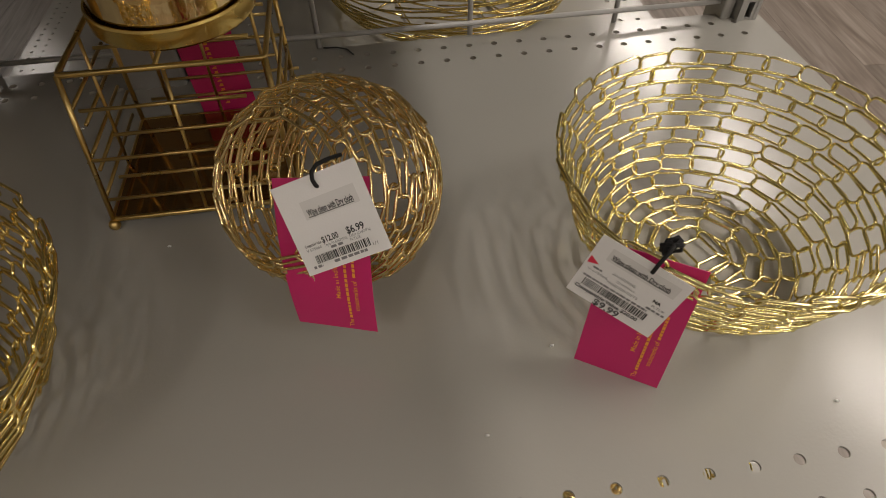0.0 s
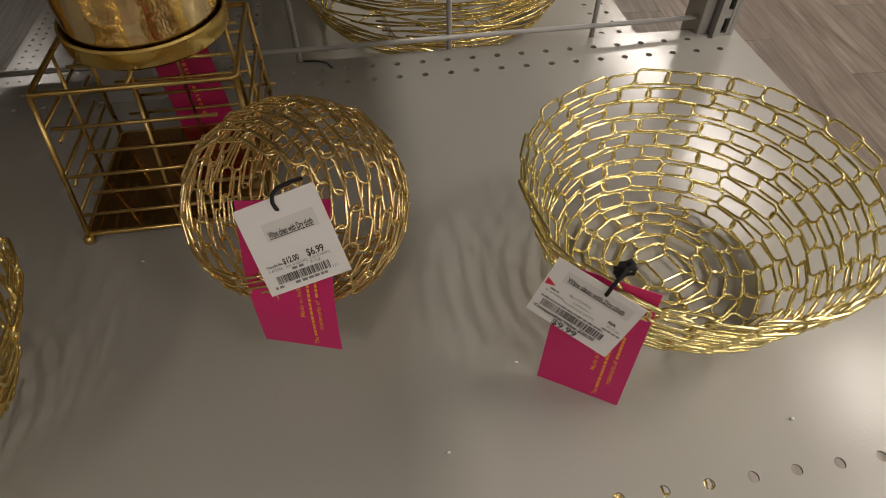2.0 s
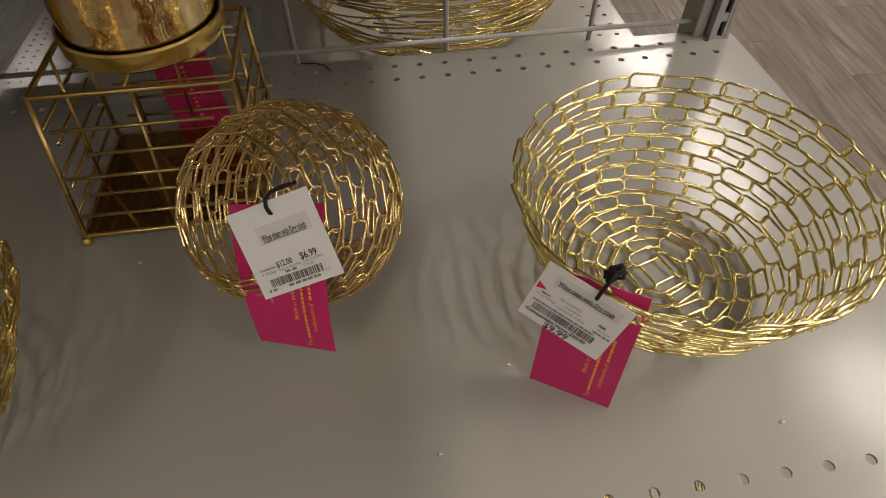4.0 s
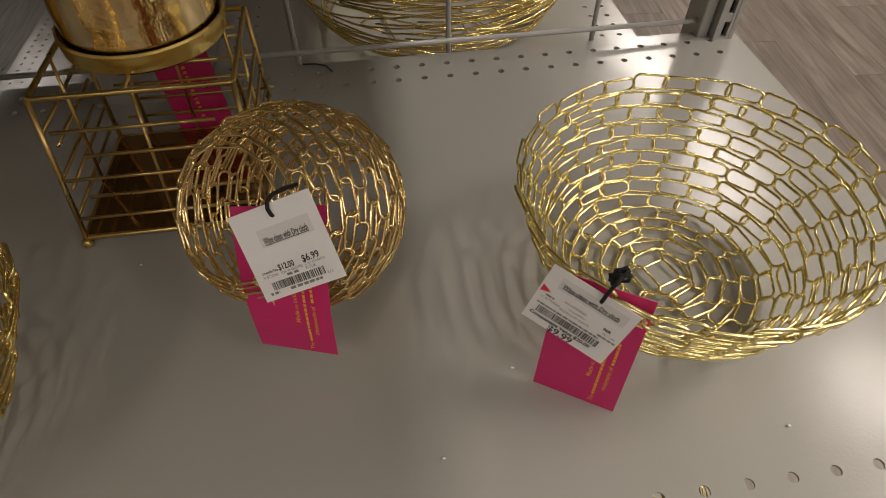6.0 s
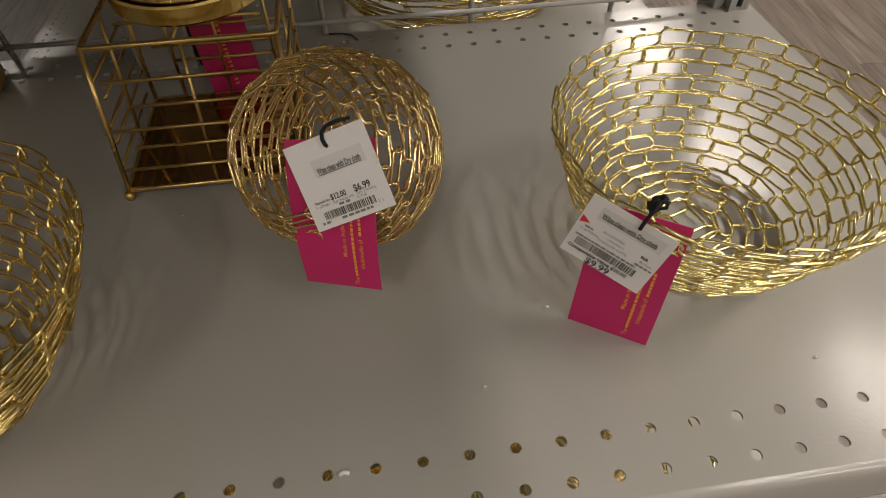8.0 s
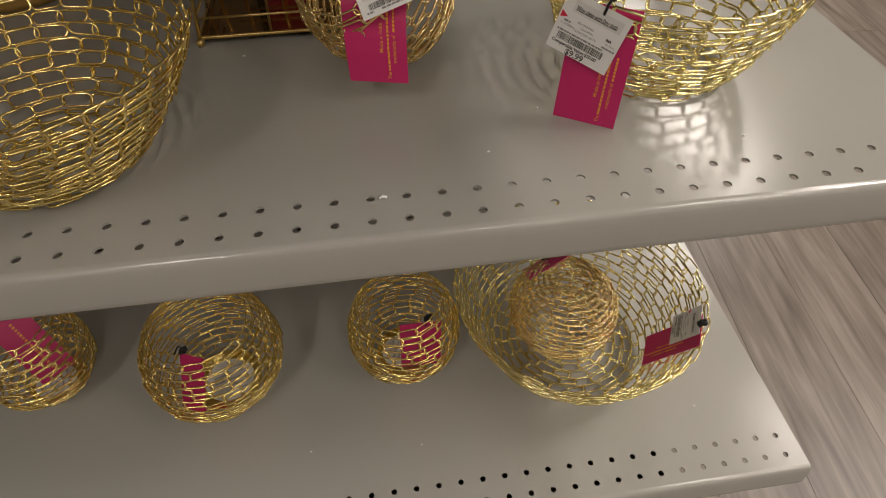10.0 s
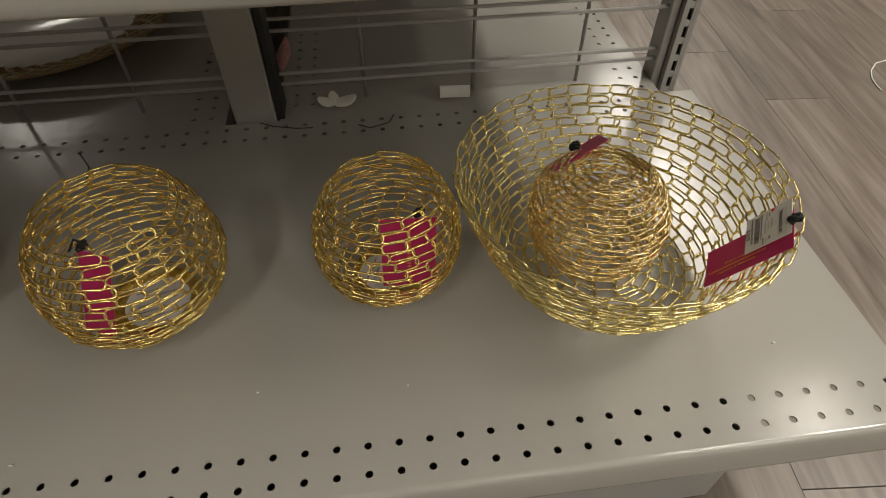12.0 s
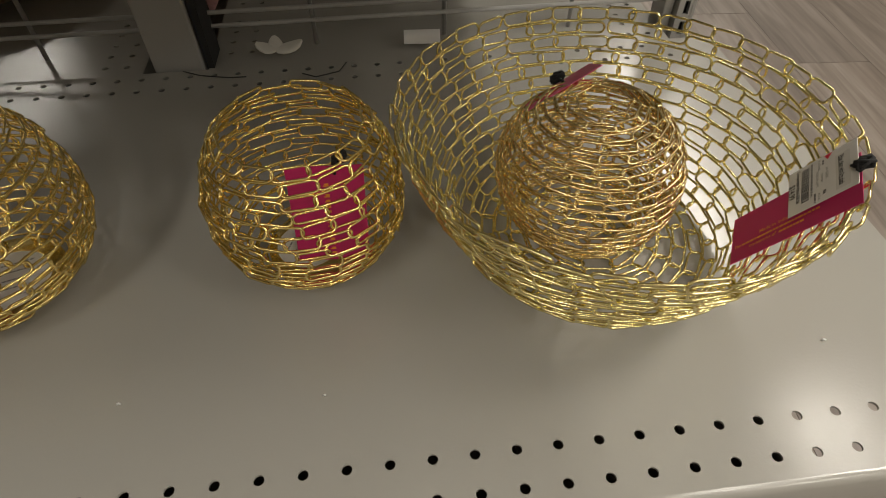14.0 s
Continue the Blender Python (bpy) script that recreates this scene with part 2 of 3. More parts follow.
# ---- the store around ----
def room():
    bm = bmesh.new()
    box(bm, -5.2, -5.0, -5, 8, 0, CEILING)
    tagged(part("wall_west", bm, WALL), "plain beige painted store wall", "wall", kind="structure")
    bm = bmesh.new()
    box(bm, 6.0, 6.2, -5, 8, 0, CEILING)
    tagged(part("wall_east", bm, WALL), "plain beige painted store wall", "wall", kind="structure")
    bm = bmesh.new()
    box(bm, -5, 6, -5.2, -5, 0, CEILING)
    tagged(part("wall_south", bm, WALL), "plain beige painted store wall", "wall", kind="structure")
    bm = bmesh.new()
    box(bm, -5, 6, 8, 8.2, 0, CEILING)
    tagged(part("wall_north", bm, WALL), "plain beige painted store wall", "wall", kind="structure")
    bm = bmesh.new()
    box(bm, -5.2, 6.2, -5.2, 8.2, CEILING + 0.02, CEILING + 0.12)
    tagged(part("ceiling", bm, CEIL), "plain pale ceiling of the store", "ceiling", kind="structure")
    # Most of these are unseen lamps, added to brighten the ware.
    for x, y, length, watts in FIXTURES_AND_FILL:
        t = thing("ceiling_or_fill_light", "long lit ceiling fixture, most of them unseen fill added for brightness", "ceiling light", "ceiling lights", at=(x, y, CEILING))
        bm = bmesh.new()
        box(bm, -0.17, 0.17, -length / 2 - 0.03, length / 2 + 0.03, -0.012, 0.02, 0.006)
        part("frame", bm, CEIL, t)
        bm = bmesh.new()
        box(bm, -0.11, 0.11, -length / 2, length / 2, -0.022, -0.014)
        part("diffuser", bm, lampm, t, "glowing diffuser")
        la = bpy.data.lights.new("fixture_or_fill_lamp", "AREA")
        la.shape, la.size, la.size_y, la.energy, la.color = "RECTANGLE", 0.22, length, watts, (1.0, 0.93, 0.83)
        lo = new("fixture_or_fill_lamp", la)
        lo.location = (x, y, CEILING - 0.03)


# ---- shelving ----
def shelf(name, label, z, y0, y1, lip, front_rows, back_rows, first, first_back):
    t = thing(name, label, "shelf", "end cap shelves", at=(0, 0, 0))
    bm = bmesh.new()
    mid = (y0 + y1) / 2
    perforated(bm, LEFT, RIGHT, y0 + 0.006, mid, z, front_rows, first)
    perforated(bm, LEFT, RIGHT, mid, y1, z, back_rows, first_back)
    part("deck", bm, SHELF, t)
    # the rolled front lip: rounded bend, face, and inward return
    prof = [(y0 + 0.006, z), (y0 + 0.0035, z - 0.0004), (y0 + 0.0014, z - 0.0018), (y0 + 0.0002, z - 0.0045), (y0 - 0.0012, z - 0.010), (y0 - 0.0035, z - lip + 0.007),
            (y0 - 0.0036, z - lip + 0.003), (y0 - 0.002, z - lip + 0.0005), (y0 + 0.002, z - lip), (y0 + 0.018, z - lip + 0.001), (y0 + 0.018, z - lip + 0.0025), (y0 + 0.003, z - lip + 0.002)]
    bm = bmesh.new()
    cols = [[bm.verts.new((x, py, pz)) for py, pz in prof] for x in (LEFT, LEFT + 0.4, LEFT + 0.8, RIGHT)]
    for A, B in zip(cols, cols[1:]):
        for k in range(len(prof) - 1):
            bm.faces.new((A[k], A[k + 1], B[k + 1], B[k]))
    part("front_lip", bm, SHELF, t, smooth=True)
    for x in (LEFT, RIGHT):
        s = 1 if x == RIGHT else -1
        bm = bmesh.new()
        box(bm, min(x, x - s * 0.0015), max(x, x - s * 0.0015), y0 + 0.004, y1, z - lip * 0.85, z - 0.0006)
        part("side_flange", bm, SHELF, t)
    bm = bmesh.new()
    box(bm, LEFT + 0.002, RIGHT - 0.002, y1 - 0.0015, y1, z - lip * 0.85, z - 0.0008)
    part("back_flange", bm, SHELF, t)
    return t


def end_cap():
    shelf("upper_shelf", "grey powder-coated metal shelf with two rows of round holes", ZU, 0.022, 0.517, 0.036, (0.040, 0.0625), (0.4755, 0.4985), -0.010, -0.010)
    shelf("lower_shelf", "grey metal base deck with punched holes along its edges", ZL, -0.043, 0.468, 0.037, (-0.0235, 0.0), (0.432, 0.4555), 0.0, -0.0125)
    # Unseen shelf, added so the back left of the upper shelf falls dark.
    shelf("shade_shelf", "unseen grey metal shelf added to shade the shelf below", 0.99, 0.01, 0.517, 0.036, (0.028, 0.0505), (0.4755, 0.4985), -0.010, -0.010)
    bm = bmesh.new()
    box(bm, LEFT + 0.01, -0.115, -0.018, -0.014, 0.0, ZL - 0.036)
    box(bm, -0.119, -0.115, -0.0138, 0.46, 0.0, ZL - 0.05)
    box(bm, LEFT + 0.005, LEFT + 0.0098, -0.0138, 0.46, 0.0, ZL - 0.05)
    tagged(part("kick_plate", bm, STEEL), "grey metal kick plate under the base deck", "kick plate")
    # wire grid back
    g = thing("wire_grid_panel", "grey coated wire grid panel closing the shelf back", "wire panel")
    y = 0.515
    for k in range(-5, 4):
        x = -0.437 + 0.1525 * k
        if x < RIGHT - 0.03:
            bm = bmesh.new()
            tube(bm, [(x, y + 0.0055, ZL - 0.006), (x, y + 0.0055, 1.05)], 0.0027, 8)
            part("upright_wire", bm, WIRE, g, smooth=True)
    for k in range(0, 9):
        for dz in (-0.0078, 0.0078):
            z = 0.2145 + 0.0757 * k + dz
            if k == 5 and dz > 0:
                continue
            bm = bmesh.new()
            tube(bm, [(LEFT + 0.02, y, z), (RIGHT - 0.028, y, z)], 0.0026, 8)
            part("cross_wire", bm, WIRE, g, smooth=True)
    for x in (-0.004, LEFT + 0.026):
        u = thing("slotted_upright", "grey steel upright with a column of slots", "upright", "uprights", at=(x, 0.51, 0))
        bm = bmesh.new()
        box(bm, -0.018, -0.006, -0.004, 0.03, 0.0, 0.95, 0.002)
        part("tube_post", bm, STEEL, u)
        bm = bmesh.new()
        box(bm, -0.004, 0.0, -0.012, 0.03, 0.0, 0.95)
        box(bm, 0.0135, 0.0175, -0.012, 0.03, 0.0, 0.95)
        z = 0.006
        while z < 0.93:  # bridges between slots
            box(bm, 0.0, 0.0135, -0.011, -0.008, z, z + 0.009)
            z += PITCH
        box(bm, 0.0, 0.0035, -0.0115, -0.0085, 0, 0.95)
        box(bm, 0.0100, 0.0135, -0.0115, -0.0085, 0, 0.95)
        part("slotted_face", bm, STEEL, u)
        # Black sheet that paints the shade inside the hollow slots.
        bm = bmesh.new()
        box(bm, 0.0001, 0.0134, 0.0, 0.003, 0, 0.95)
        part("shade_backing", bm, SHADE_BLACK, u, "black sheet painted for the shade inside the slots")


def run_behind():
    """The long shelf run that the end cap closes: decks on both sides of its spine, plus unseen pieces added for shade.
    """
    for side, (x0, x1) in (("right", (-0.555, -0.022)), ("left", (-1.16, -0.628))):
        # The 0.955 level is unseen, added to keep light off the decks.
        for z in (ZL - 0.004, 0.50, 0.955):
            if side == "left" and z == 0.50:
                continue
            t = thing("run_or_shade_shelf", "grey metal run shelf behind the wire grid, topmost level added for shade", "shelf", "run shelves")
            bm = bmesh.new()
            ya, yb = 0.472 if z < 0.4 else 0.535, 2.6
            mid = (x0 + x1) / 2
            perforated(bm, ya, yb, x0, mid, z, (x0 + 0.02, x0 + 0.044), 0.56, along="y")
            perforated(bm, ya, yb, mid, x1, z, (x1 - 0.043, x1 - 0.0195), 0.568, along="y")
            part("deck", bm, SHELF, t)
            bm = bmesh.new()
            for xe in (x0, x1):
                box(bm, xe - 0.001, xe + 0.001, ya, yb, z - 0.035, z - 0.0005)
            box(bm, x0 + 0.001, x1 - 0.001, ya, ya + 0.002, z - 0.03, z - 0.0005)
            part("side_flange", bm, SHELF, t)
    for x, y in ((-0.583, 0.490), (-0.593, 1.76)):
        p = thing("spine_post", "grey steel post in the middle of the run", "post", "posts", at=(x, y, 0))
        bm = bmesh.new()
        box(bm, -0.030, 0.024, -0.016, 0.03, 0, 0.95, 0.003)
        part("post", bm, STEEL, p)
        # Black strip drawn for the shaded gap to the right of the post.
        bm = bmesh.new()
        box(bm, 0.026, 0.034, -0.012, 0.03, 0, 0.95)
        part("shade_backing", bm, SHADE_BLACK, p, "black strip painted for the shaded gap beside the post")
        if y < 1:
            # Unseen panel along the spine, added to stop light from behind left.
            bm = bmesh.new()
            box(bm, -0.016, 0.002, 0.05, 2.2, 0.45, 1.35)
            part("shade_panel", bm, STEEL, p, "unseen grey metal panel added to block light from the left")


# ---- chain wire ware ----
def link_mesh(name, length, height, wire, mat, rnd):
    """One elongated chain link with nearly square ends, a bit hand bent, its wire ends butted in a long side."""
    bm = bmesh.new()
    r = height * rnd.uniform(0.30, 0.38)
    hx, hy = (length - wire) / 2 - r, (height - wire) / 2 - r
    pts = []
    for cx, cy, a0 in ((hx, hy, 0), (-hx, hy, 90), (-hx, -hy, 180), (hx, -hy, 270)):
        for k in range(4):
            a = radians(a0 + k * 30)
            pts.append(Vector((cx + r * math.cos(a), cy + r * math.sin(a), 0)))
    skew, bend = rnd.uniform(-0.12, 0.12), rnd.uniform(-0.08, 0.08)
    for p in pts:
        p.x += skew * p.y
        p.y *= 1 + bend * p.x / length * 2
        p.y += rnd.uniform(-0.010, 0.010) * height
        p.z = -(p.x ** 2) * 3.0 + rnd.uniform(-0.12, 0.12) * wire
    tube(bm, pts, wire / 2, 6, closed=True)
    return mesh_of(name, bm, mat, True)


def resample(profile, step):
    """Points every step along a polyline of (radius, height), with the way it runs."""
    out, carry = [], 0.0
    for (r0, z0), (r1, z1) in zip(profile, profile[1:]):
        seg = math.hypot(r1 - r0, z1 - z0)
        d = carry
        while d < seg:
            k = d / seg
            out.append((r0 + (r1 - r0) * k, z0 + (z1 - z0) * k, (r1 - r0) / seg, (z1 - z0) / seg))
            d += step
        carry = d - seg
    return out


def chain_ware(t, profile, pitch, height, wire, mat, seed, wobble=0.0, limit=300, tilts=(-9, 22)):
    """Rows of chain links wound round a turned profile, from its rim inwards. The first links are parts, the rest one joined part."""
    rnd = random.Random(seed)
    kinds = [link_mesh("link", pitch + wire * 1.75, height, wire, mat, rnd) for _ in range(9)]
    made, rest = 0, []
    phase = rnd.uniform(0, 6)
    for row, (r, z, dr, dz) in enumerate(resample(profile, height * 0.93)):
        n = max(4, round(math.tau * r / pitch))
        true = math.tau * r / n
        phase += 0.5 * math.tau / n + rnd.uniform(-0.05, 0.05)
        lift = rnd.uniform(-0.0006, 0.0006)
        for i in range(n):
            a = phase + i * math.tau / n + rnd.uniform(-0.018, 0.018)
            rr = r * (1 + wobble * math.sin(2 * a + seed) + 0.5 * wobble * math.sin(3 * a + 2.1 * seed)) + rnd.uniform(-0.0006, 0.0006)
            zz = z + lift + rnd.uniform(-0.0007, 0.0007)
            p = Vector((rr * math.cos(a), rr * math.sin(a), zz))
            tang = Vector((-math.sin(a), math.cos(a), 0))
            mer = Vector((dr * math.cos(a), dr * math.sin(a), dz))
            nor = tang.cross(mer)
            if nor.dot(Vector((math.cos(a), math.sin(a), 0.01))) < 0:
                mer, nor = -mer, -nor
            rot = Matrix((tang, mer, nor)).transposed()
            tilt = -tilts[(i + row) % 2] + rnd.uniform(-8, 8)
            m = Matrix.Translation(p) @ rot.to_4x4() @ Euler((radians(tilt), radians(rnd.uniform(-4, 4)), radians(rnd.uniform(-4, 4)))).to_matrix().to_4x4()
            m = m @ Matrix.Diagonal((true / pitch * rnd.uniform(0.97, 1.05), rnd.uniform(0.92, 1.06), 1, 1))
            me = kinds[rnd.randrange(9)]
            if made < limit:
                ob = new("link", me)
                ob.parent = t
                ob.matrix_basis = m
                made += 1
            else:
                rest.append((me, m))
    if rest:
        verts, faces = [], []
        for me, m in rest:
            o = len(verts)
            verts += [tuple(m @ v.co) for v in me.vertices]
            faces += [tuple(o + i for i in f.vertices) for f in me.polygons]
        me = bpy.data.meshes.new("inner_mesh")
        me.from_pydata(verts, [], faces)
        me.materials.append(mat)
        me.shade_smooth()
        ob = new("inner_mesh", me)
        ob.parent = t
        tagged(ob, kind="stuff")


def bowl_profile(R, h, rb, n=24):
    """Rim down to the base and in to its middle."""
    pts = []
    for i in range(n + 1):
        s = 1 - i / n
        pts.append((rb + (R - rb) * s ** 0.65, 0.004 + (h - 0.004) * s))
    pts += [(rb * k, 0.004) for k in (0.8, 0.6, 0.4, 0.2, 0.1)]
    return pts


def globe_profile(a, h, base=0.55, mouth=0.72, n=30, foot=0.004):
    pts = []
    for i in range(n + 1):
        s = 1 - i / n
        u = (s - 0.47) / (0.53 if s > 0.47 else 0.47)
        edge = mouth if s > 0.47 else base
        pts.append((a * math.sqrt(max(0, 1 - (1 - edge ** 2) * u * u)), foot + (h - foot) * s))
    return pts


def wire_bowl(label, at, R, h, rb, mat, seed, pitch=0.0219, height=0.0119):
    t = thing("chain_bowl", label, "wire bowl", "gold chain bowls", at=at)
    chain_ware(t, bowl_profile(R, h, rb), pitch, height, 0.0020, mat, seed, wobble=0.009)
    return t


def wire_globe(label, at, a, h, mat, seed, plate=True, base=0.55, mouth=0.72, pitch=0.0205, height=0.0100):
    t = thing("chain_globe", label, "wire globe", "gold chain globes", at=at)
    foot = 0.010 if plate else 0.003
    chain_ware(t, globe_profile(a, h, base, mouth, foot=foot), pitch, height, 0.0019, mat, seed, wobble=0.008, tilts=(-10, 20))
    if plate:
        rb = a * base
        bm = bmesh.new()
        lathe(bm, [(0, 0.0075), (rb * 0.98, 0.0075), (rb, 0.0085), (rb, 0.0105), (rb * 0.98, 0.0112), (0, 0.0112)])
        part("base_plate", bm, GOLD_MID, t, "round gold base plate", True)
        for k in range(3):
            bm = bmesh.new()
            ang = 0.6 + k * math.tau / 3
            ball(bm, (rb * 0.93 * math.cos(ang), rb * 0.93 * math.sin(ang), 0.0040), 0.0042)
            part("ball_foot", bm, GOLD_MID, t, smooth=True)
    return t


# ---- tags ----
def place(o, x, y):
    """A pose with its origin at o, x along x and y near y."""
    x, y = Vector(x).normalized(), Vector(y)
    n = x.cross(y).normalized()
    y = n.cross(x)
    m = Matrix((x, y, n)).transposed().to_4x4()
    m.translation = o
    return m


def card(w, h, thick, curl=0.0, n=8, twist=0.0):
    """A thin card from (0, 0) up to (w, h), curled along its height and twisted."""
    bm = bmesh.new()
    front, back = [], []
    for j in range(n + 1):
        y = h * j / n
        row_f, row_b = [], []
        for i in range(5):
            x = w * i / 4
            z = curl * math.sin(math.pi * j / n) + twist * (i / 4) * (j / n)
            row_f.append(bm.verts.new((x, y, z + thick)))
            row_b.append(bm.verts.new((x, y, z)))
        front.append(row_f)
        back.append(row_b)
    for j in range(n):
        for i in range(4):
            bm.faces.new((front[j][i], front[j][i + 1], front[j + 1][i + 1], front[j + 1][i]))
            bm.faces.new((back[j][i], back[j + 1][i], back[j + 1][i + 1], back[j][i + 1]))
        for i, s in ((0, 1), (4, 0)):
            q = (front[j][i], front[j + 1][i], back[j + 1][i], back[j][i])
            bm.faces.new(q if s else q[::-1])
    for j, s in ((0, 0), (n, 1)):
        for i in range(4):
            q = (front[j][i], front[j][i + 1], back[j][i + 1], back[j][i])
            bm.faces.new(q[::-1] if not s else q)
    bmesh.ops.recalc_face_normals(bm, faces=bm.faces)
    return bm


def words(text, size, x, y, mat, parent, z, turn=0.0, bold=0.0, squeeze=1.0, name="print", width=None):
    cu = bpy.data.curves.new("lettering", "FONT")
    cu.body, cu.size, cu.align_x, cu.align_y = text, size, "LEFT", "BOTTOM_BASELINE"
    cu.offset = bold
    cu.resolution_u = 3
    tmp = bpy.data.objects.new("lettering", cu)
    scene.collection.objects.link(tmp)
    bpy.context.view_layer.update()
    me = bpy.data.meshes.new_from_object(tmp.evaluated_get(bpy.context.evaluated_depsgraph_get()))
    bpy.data.objects.remove(tmp)
    if width:
        squeeze = width / max(v.co.x for v in me.vertices)
    me.materials.clear()
    me.materials.append(mat)
    ob = new(name, me)
    ob.parent = parent
    ob.matrix_basis = Matrix.Translation((x, y, z)) @ Matrix.Rotation(radians(turn), 4, "Z") @ Matrix.Diagonal((squeeze, 1, 1, 1))
    return ob


def bars(rects, mat, parent, z, name="print"):
    bm = bmesh.new()
    for x, y, w, h in rects:
        bm.faces.new([bm.verts.new(c) for c in ((x, y, z), (x + w, y, z), (x + w, y + h, z), (x, y + h, z))])
    return tagged(part(name, bm, mat, parent), kind="stuff" if len(rects) > 8 else "")


def small_print(x, y, w, h, rnd):
    """A line of tiny unreadable print as dashes."""
    out, px = [], x
    while px < x + w:
        k = rnd.uniform(0.0012, 0.0032)
        out.append((px, y, min(k, x + w - px), h))
        px += k + rnd.uniform(0.0004, 0.001)
    return out


def barcode(x, y, w, h, rnd):
    out, px = [], x
    while px < x + w:
        k = rnd.choice((0.00028, 0.00028, 0.00055, 0.0008))
        out.append((px, y, k, h))
        px += k + rnd.choice((0.0003, 0.0003, 0.0006))
    return out


def cord_loop(t, pts, r=0.0011, knot=None):
    bm = bmesh.new()
    tube(bm, pts, r, 7)
    part("cord", bm, CORD, t, "black elastic cord", True)
    if knot is not None:
        bm = bmesh.new()
        rnd = random.Random(5)
        k = Vector(knot)
        ring = []
        for i in range(26):
            a = i * 0.9
            ring.append(k + Vector((0.0042 * math.cos(a) + rnd.uniform(-0.001, 0.001), 0.003 * math.sin(a * 1.3), 0.0034 * math.sin(a + 0.7))))
        tube(bm, ring, 0.0011, 6)
        part("cord_knot", bm, CORD, t, "tangled black knot", True)


def hang_tag(label, m_pink, pink_size, m_white=None, white_size=(0.046, 0.049), style=0, curl=0.0, cord=None, knot=None, back_print=True, line_print=False, twist=0.0):
    """A magenta card and a white price card on a black cord."""
    t = thing("price_tag", label, "price tag", "price tags")
    w, h = pink_size
    p = new("brand_card", mesh_of("brand_card", card(w, h, 0.0005, curl, twist=twist), PINK))
    p.parent = t
    p.matrix_basis = m_pink
    rnd = random.Random(style + 3)
    if back_print:
        zc = lambda yy: 0.0011 + curl * math.sin(math.pi * min(1, max(0, yy / h))) + twist * 0.73 * yy / h
        words("Made in India", 0.0040, w * 0.62, h * 0.25, INK_ORANGE, p, zc(h * 0.3), 90, 0.00002, width=0.0215)
        words("The", 0.0040, w * 0.73, h * 0.035, INK_ORANGE, p, zc(h * 0.09), 90, 0.00002, width=0.0052)
        words("trademarks of", 0.0040, w * 0.83, h * 0.17, INK_ORANGE, p, zc(h * 0.25), 90, 0.00002, width=0.0205)
        for fx, y0, y1 in ((0.73, 0.105, 0.72), (0.83, 0.415, 0.60)):
            q = h * y0
            while q < h * y1:
                k = rnd.uniform(0.0014, 0.0030)
                bars([(w * fx - 0.0019, q, 0.0016, k)], INK_ORANGE, p, zc(q + k / 2))
                q += k + rnd.uniform(0.0004, 0.0008)
    if line_print:
        q = h * 0.08
        while q < h * 0.86:
            k = rnd.uniform(0.0022, 0.0034)
            bars([(w * 0.46, q, 0.0036, 0.0008), (w * 0.46 + 0.0009, q + 0.0009, 0.0026, k - 0.0016)], INK_ORANGE, p, 0.0012)
            q += k + 0.0012
    if m_white is not None:
        ww, wh = white_size
        c = new("price_card", mesh_of("price_card", card(ww, wh, 0.0004), CARD))
        c.parent = t
        c.matrix_basis = m_white
        tagged(c, "white printed price card")
        z = 0.0006

        def line(text, size, x0, x1, y, mat=INK, bold=0.0):
            words(text, size, ww * x0, wh * y, mat, c, z, 0, bold, width=ww * (x1 - x0))

        if style == 0:
            bars([(ww * 0.24, wh * 0.57, ww * 0.64, wh * 0.20)], STICKER, c, 0.00048, "clear_sticker")
            line("Wipe clean with Dry cloth", 0.0047, 0.28, 0.82, 0.605, INK, 0.00012)
            bars([(ww * 0.28, wh * 0.588, ww * 0.54, 0.0004)], INK, c, z)
            line("$12.00", 0.0044, 0.30, 0.50, 0.295, INK, 0.00010)
            line("$6.99", 0.0052, 0.60, 0.81, 0.295, INK, 0.00010)
            line("Comparable Value", 0.0020, 0.09, 0.29, 0.30, INK, 0.00003)
            line("V 675066", 0.0021, 0.09, 0.27, 0.25, INK_SOFT)
            line("Style AI-63671MG", 0.0021, 0.31, 0.58, 0.25, INK_SOFT)
            line("Color (CHAMPA)", 0.0021, 0.61, 0.86, 0.255, INK_SOFT)
            line("PLTUK", 0.0021, 0.60, 0.73, 0.212, INK_SOFT)
            line("1/1", 0.0024, 0.81, 0.88, 0.09, INK_SOFT)
            bars(small_print(ww * 0.37, wh * 0.212, ww * 0.15, 0.0013, rnd) + small_print(ww * 0.34, wh * 0.055, ww * 0.40, 0.0014, rnd) + small_print(ww * 0.09, wh * 0.055, ww * 0.11, 0.0014, rnd), INK_SOFT, c, z, "small_print")
            bars(barcode(ww * 0.15, wh * 0.10, ww * 0.64, wh * 0.09, rnd), INK, c, z, "barcode")
        else:
            bars([(ww * 0.16, wh * 0.70, ww * 0.76, wh * 0.20)], STICKER, c, 0.00048, "clear_sticker")
            line("Wipe clean with Dry cloth", 0.0042, 0.20, 0.85, 0.755, INK, 0.00010)
            bars([(ww * 0.20, wh * 0.742, ww * 0.65, 0.0004)], INK, c, z)
            bm = bmesh.new()
            bm.faces.new([bm.verts.new(q) for q in ((ww * 0.02, wh * 0.66, z), (ww * 0.135, wh * 0.59, z), (ww * 0.02, wh * 0.54, z))][::-1])
            part("corner_mark", bm, RED_MARK, c, "small red corner mark")
            line("NA", 0.0030, 0.78, 0.87, 0.52, INK, 0.00012)
            line("AI-1029SG" if style == 1 else "AI-1028SG", 0.0026, 0.30, 0.56, 0.56, INK_SOFT)
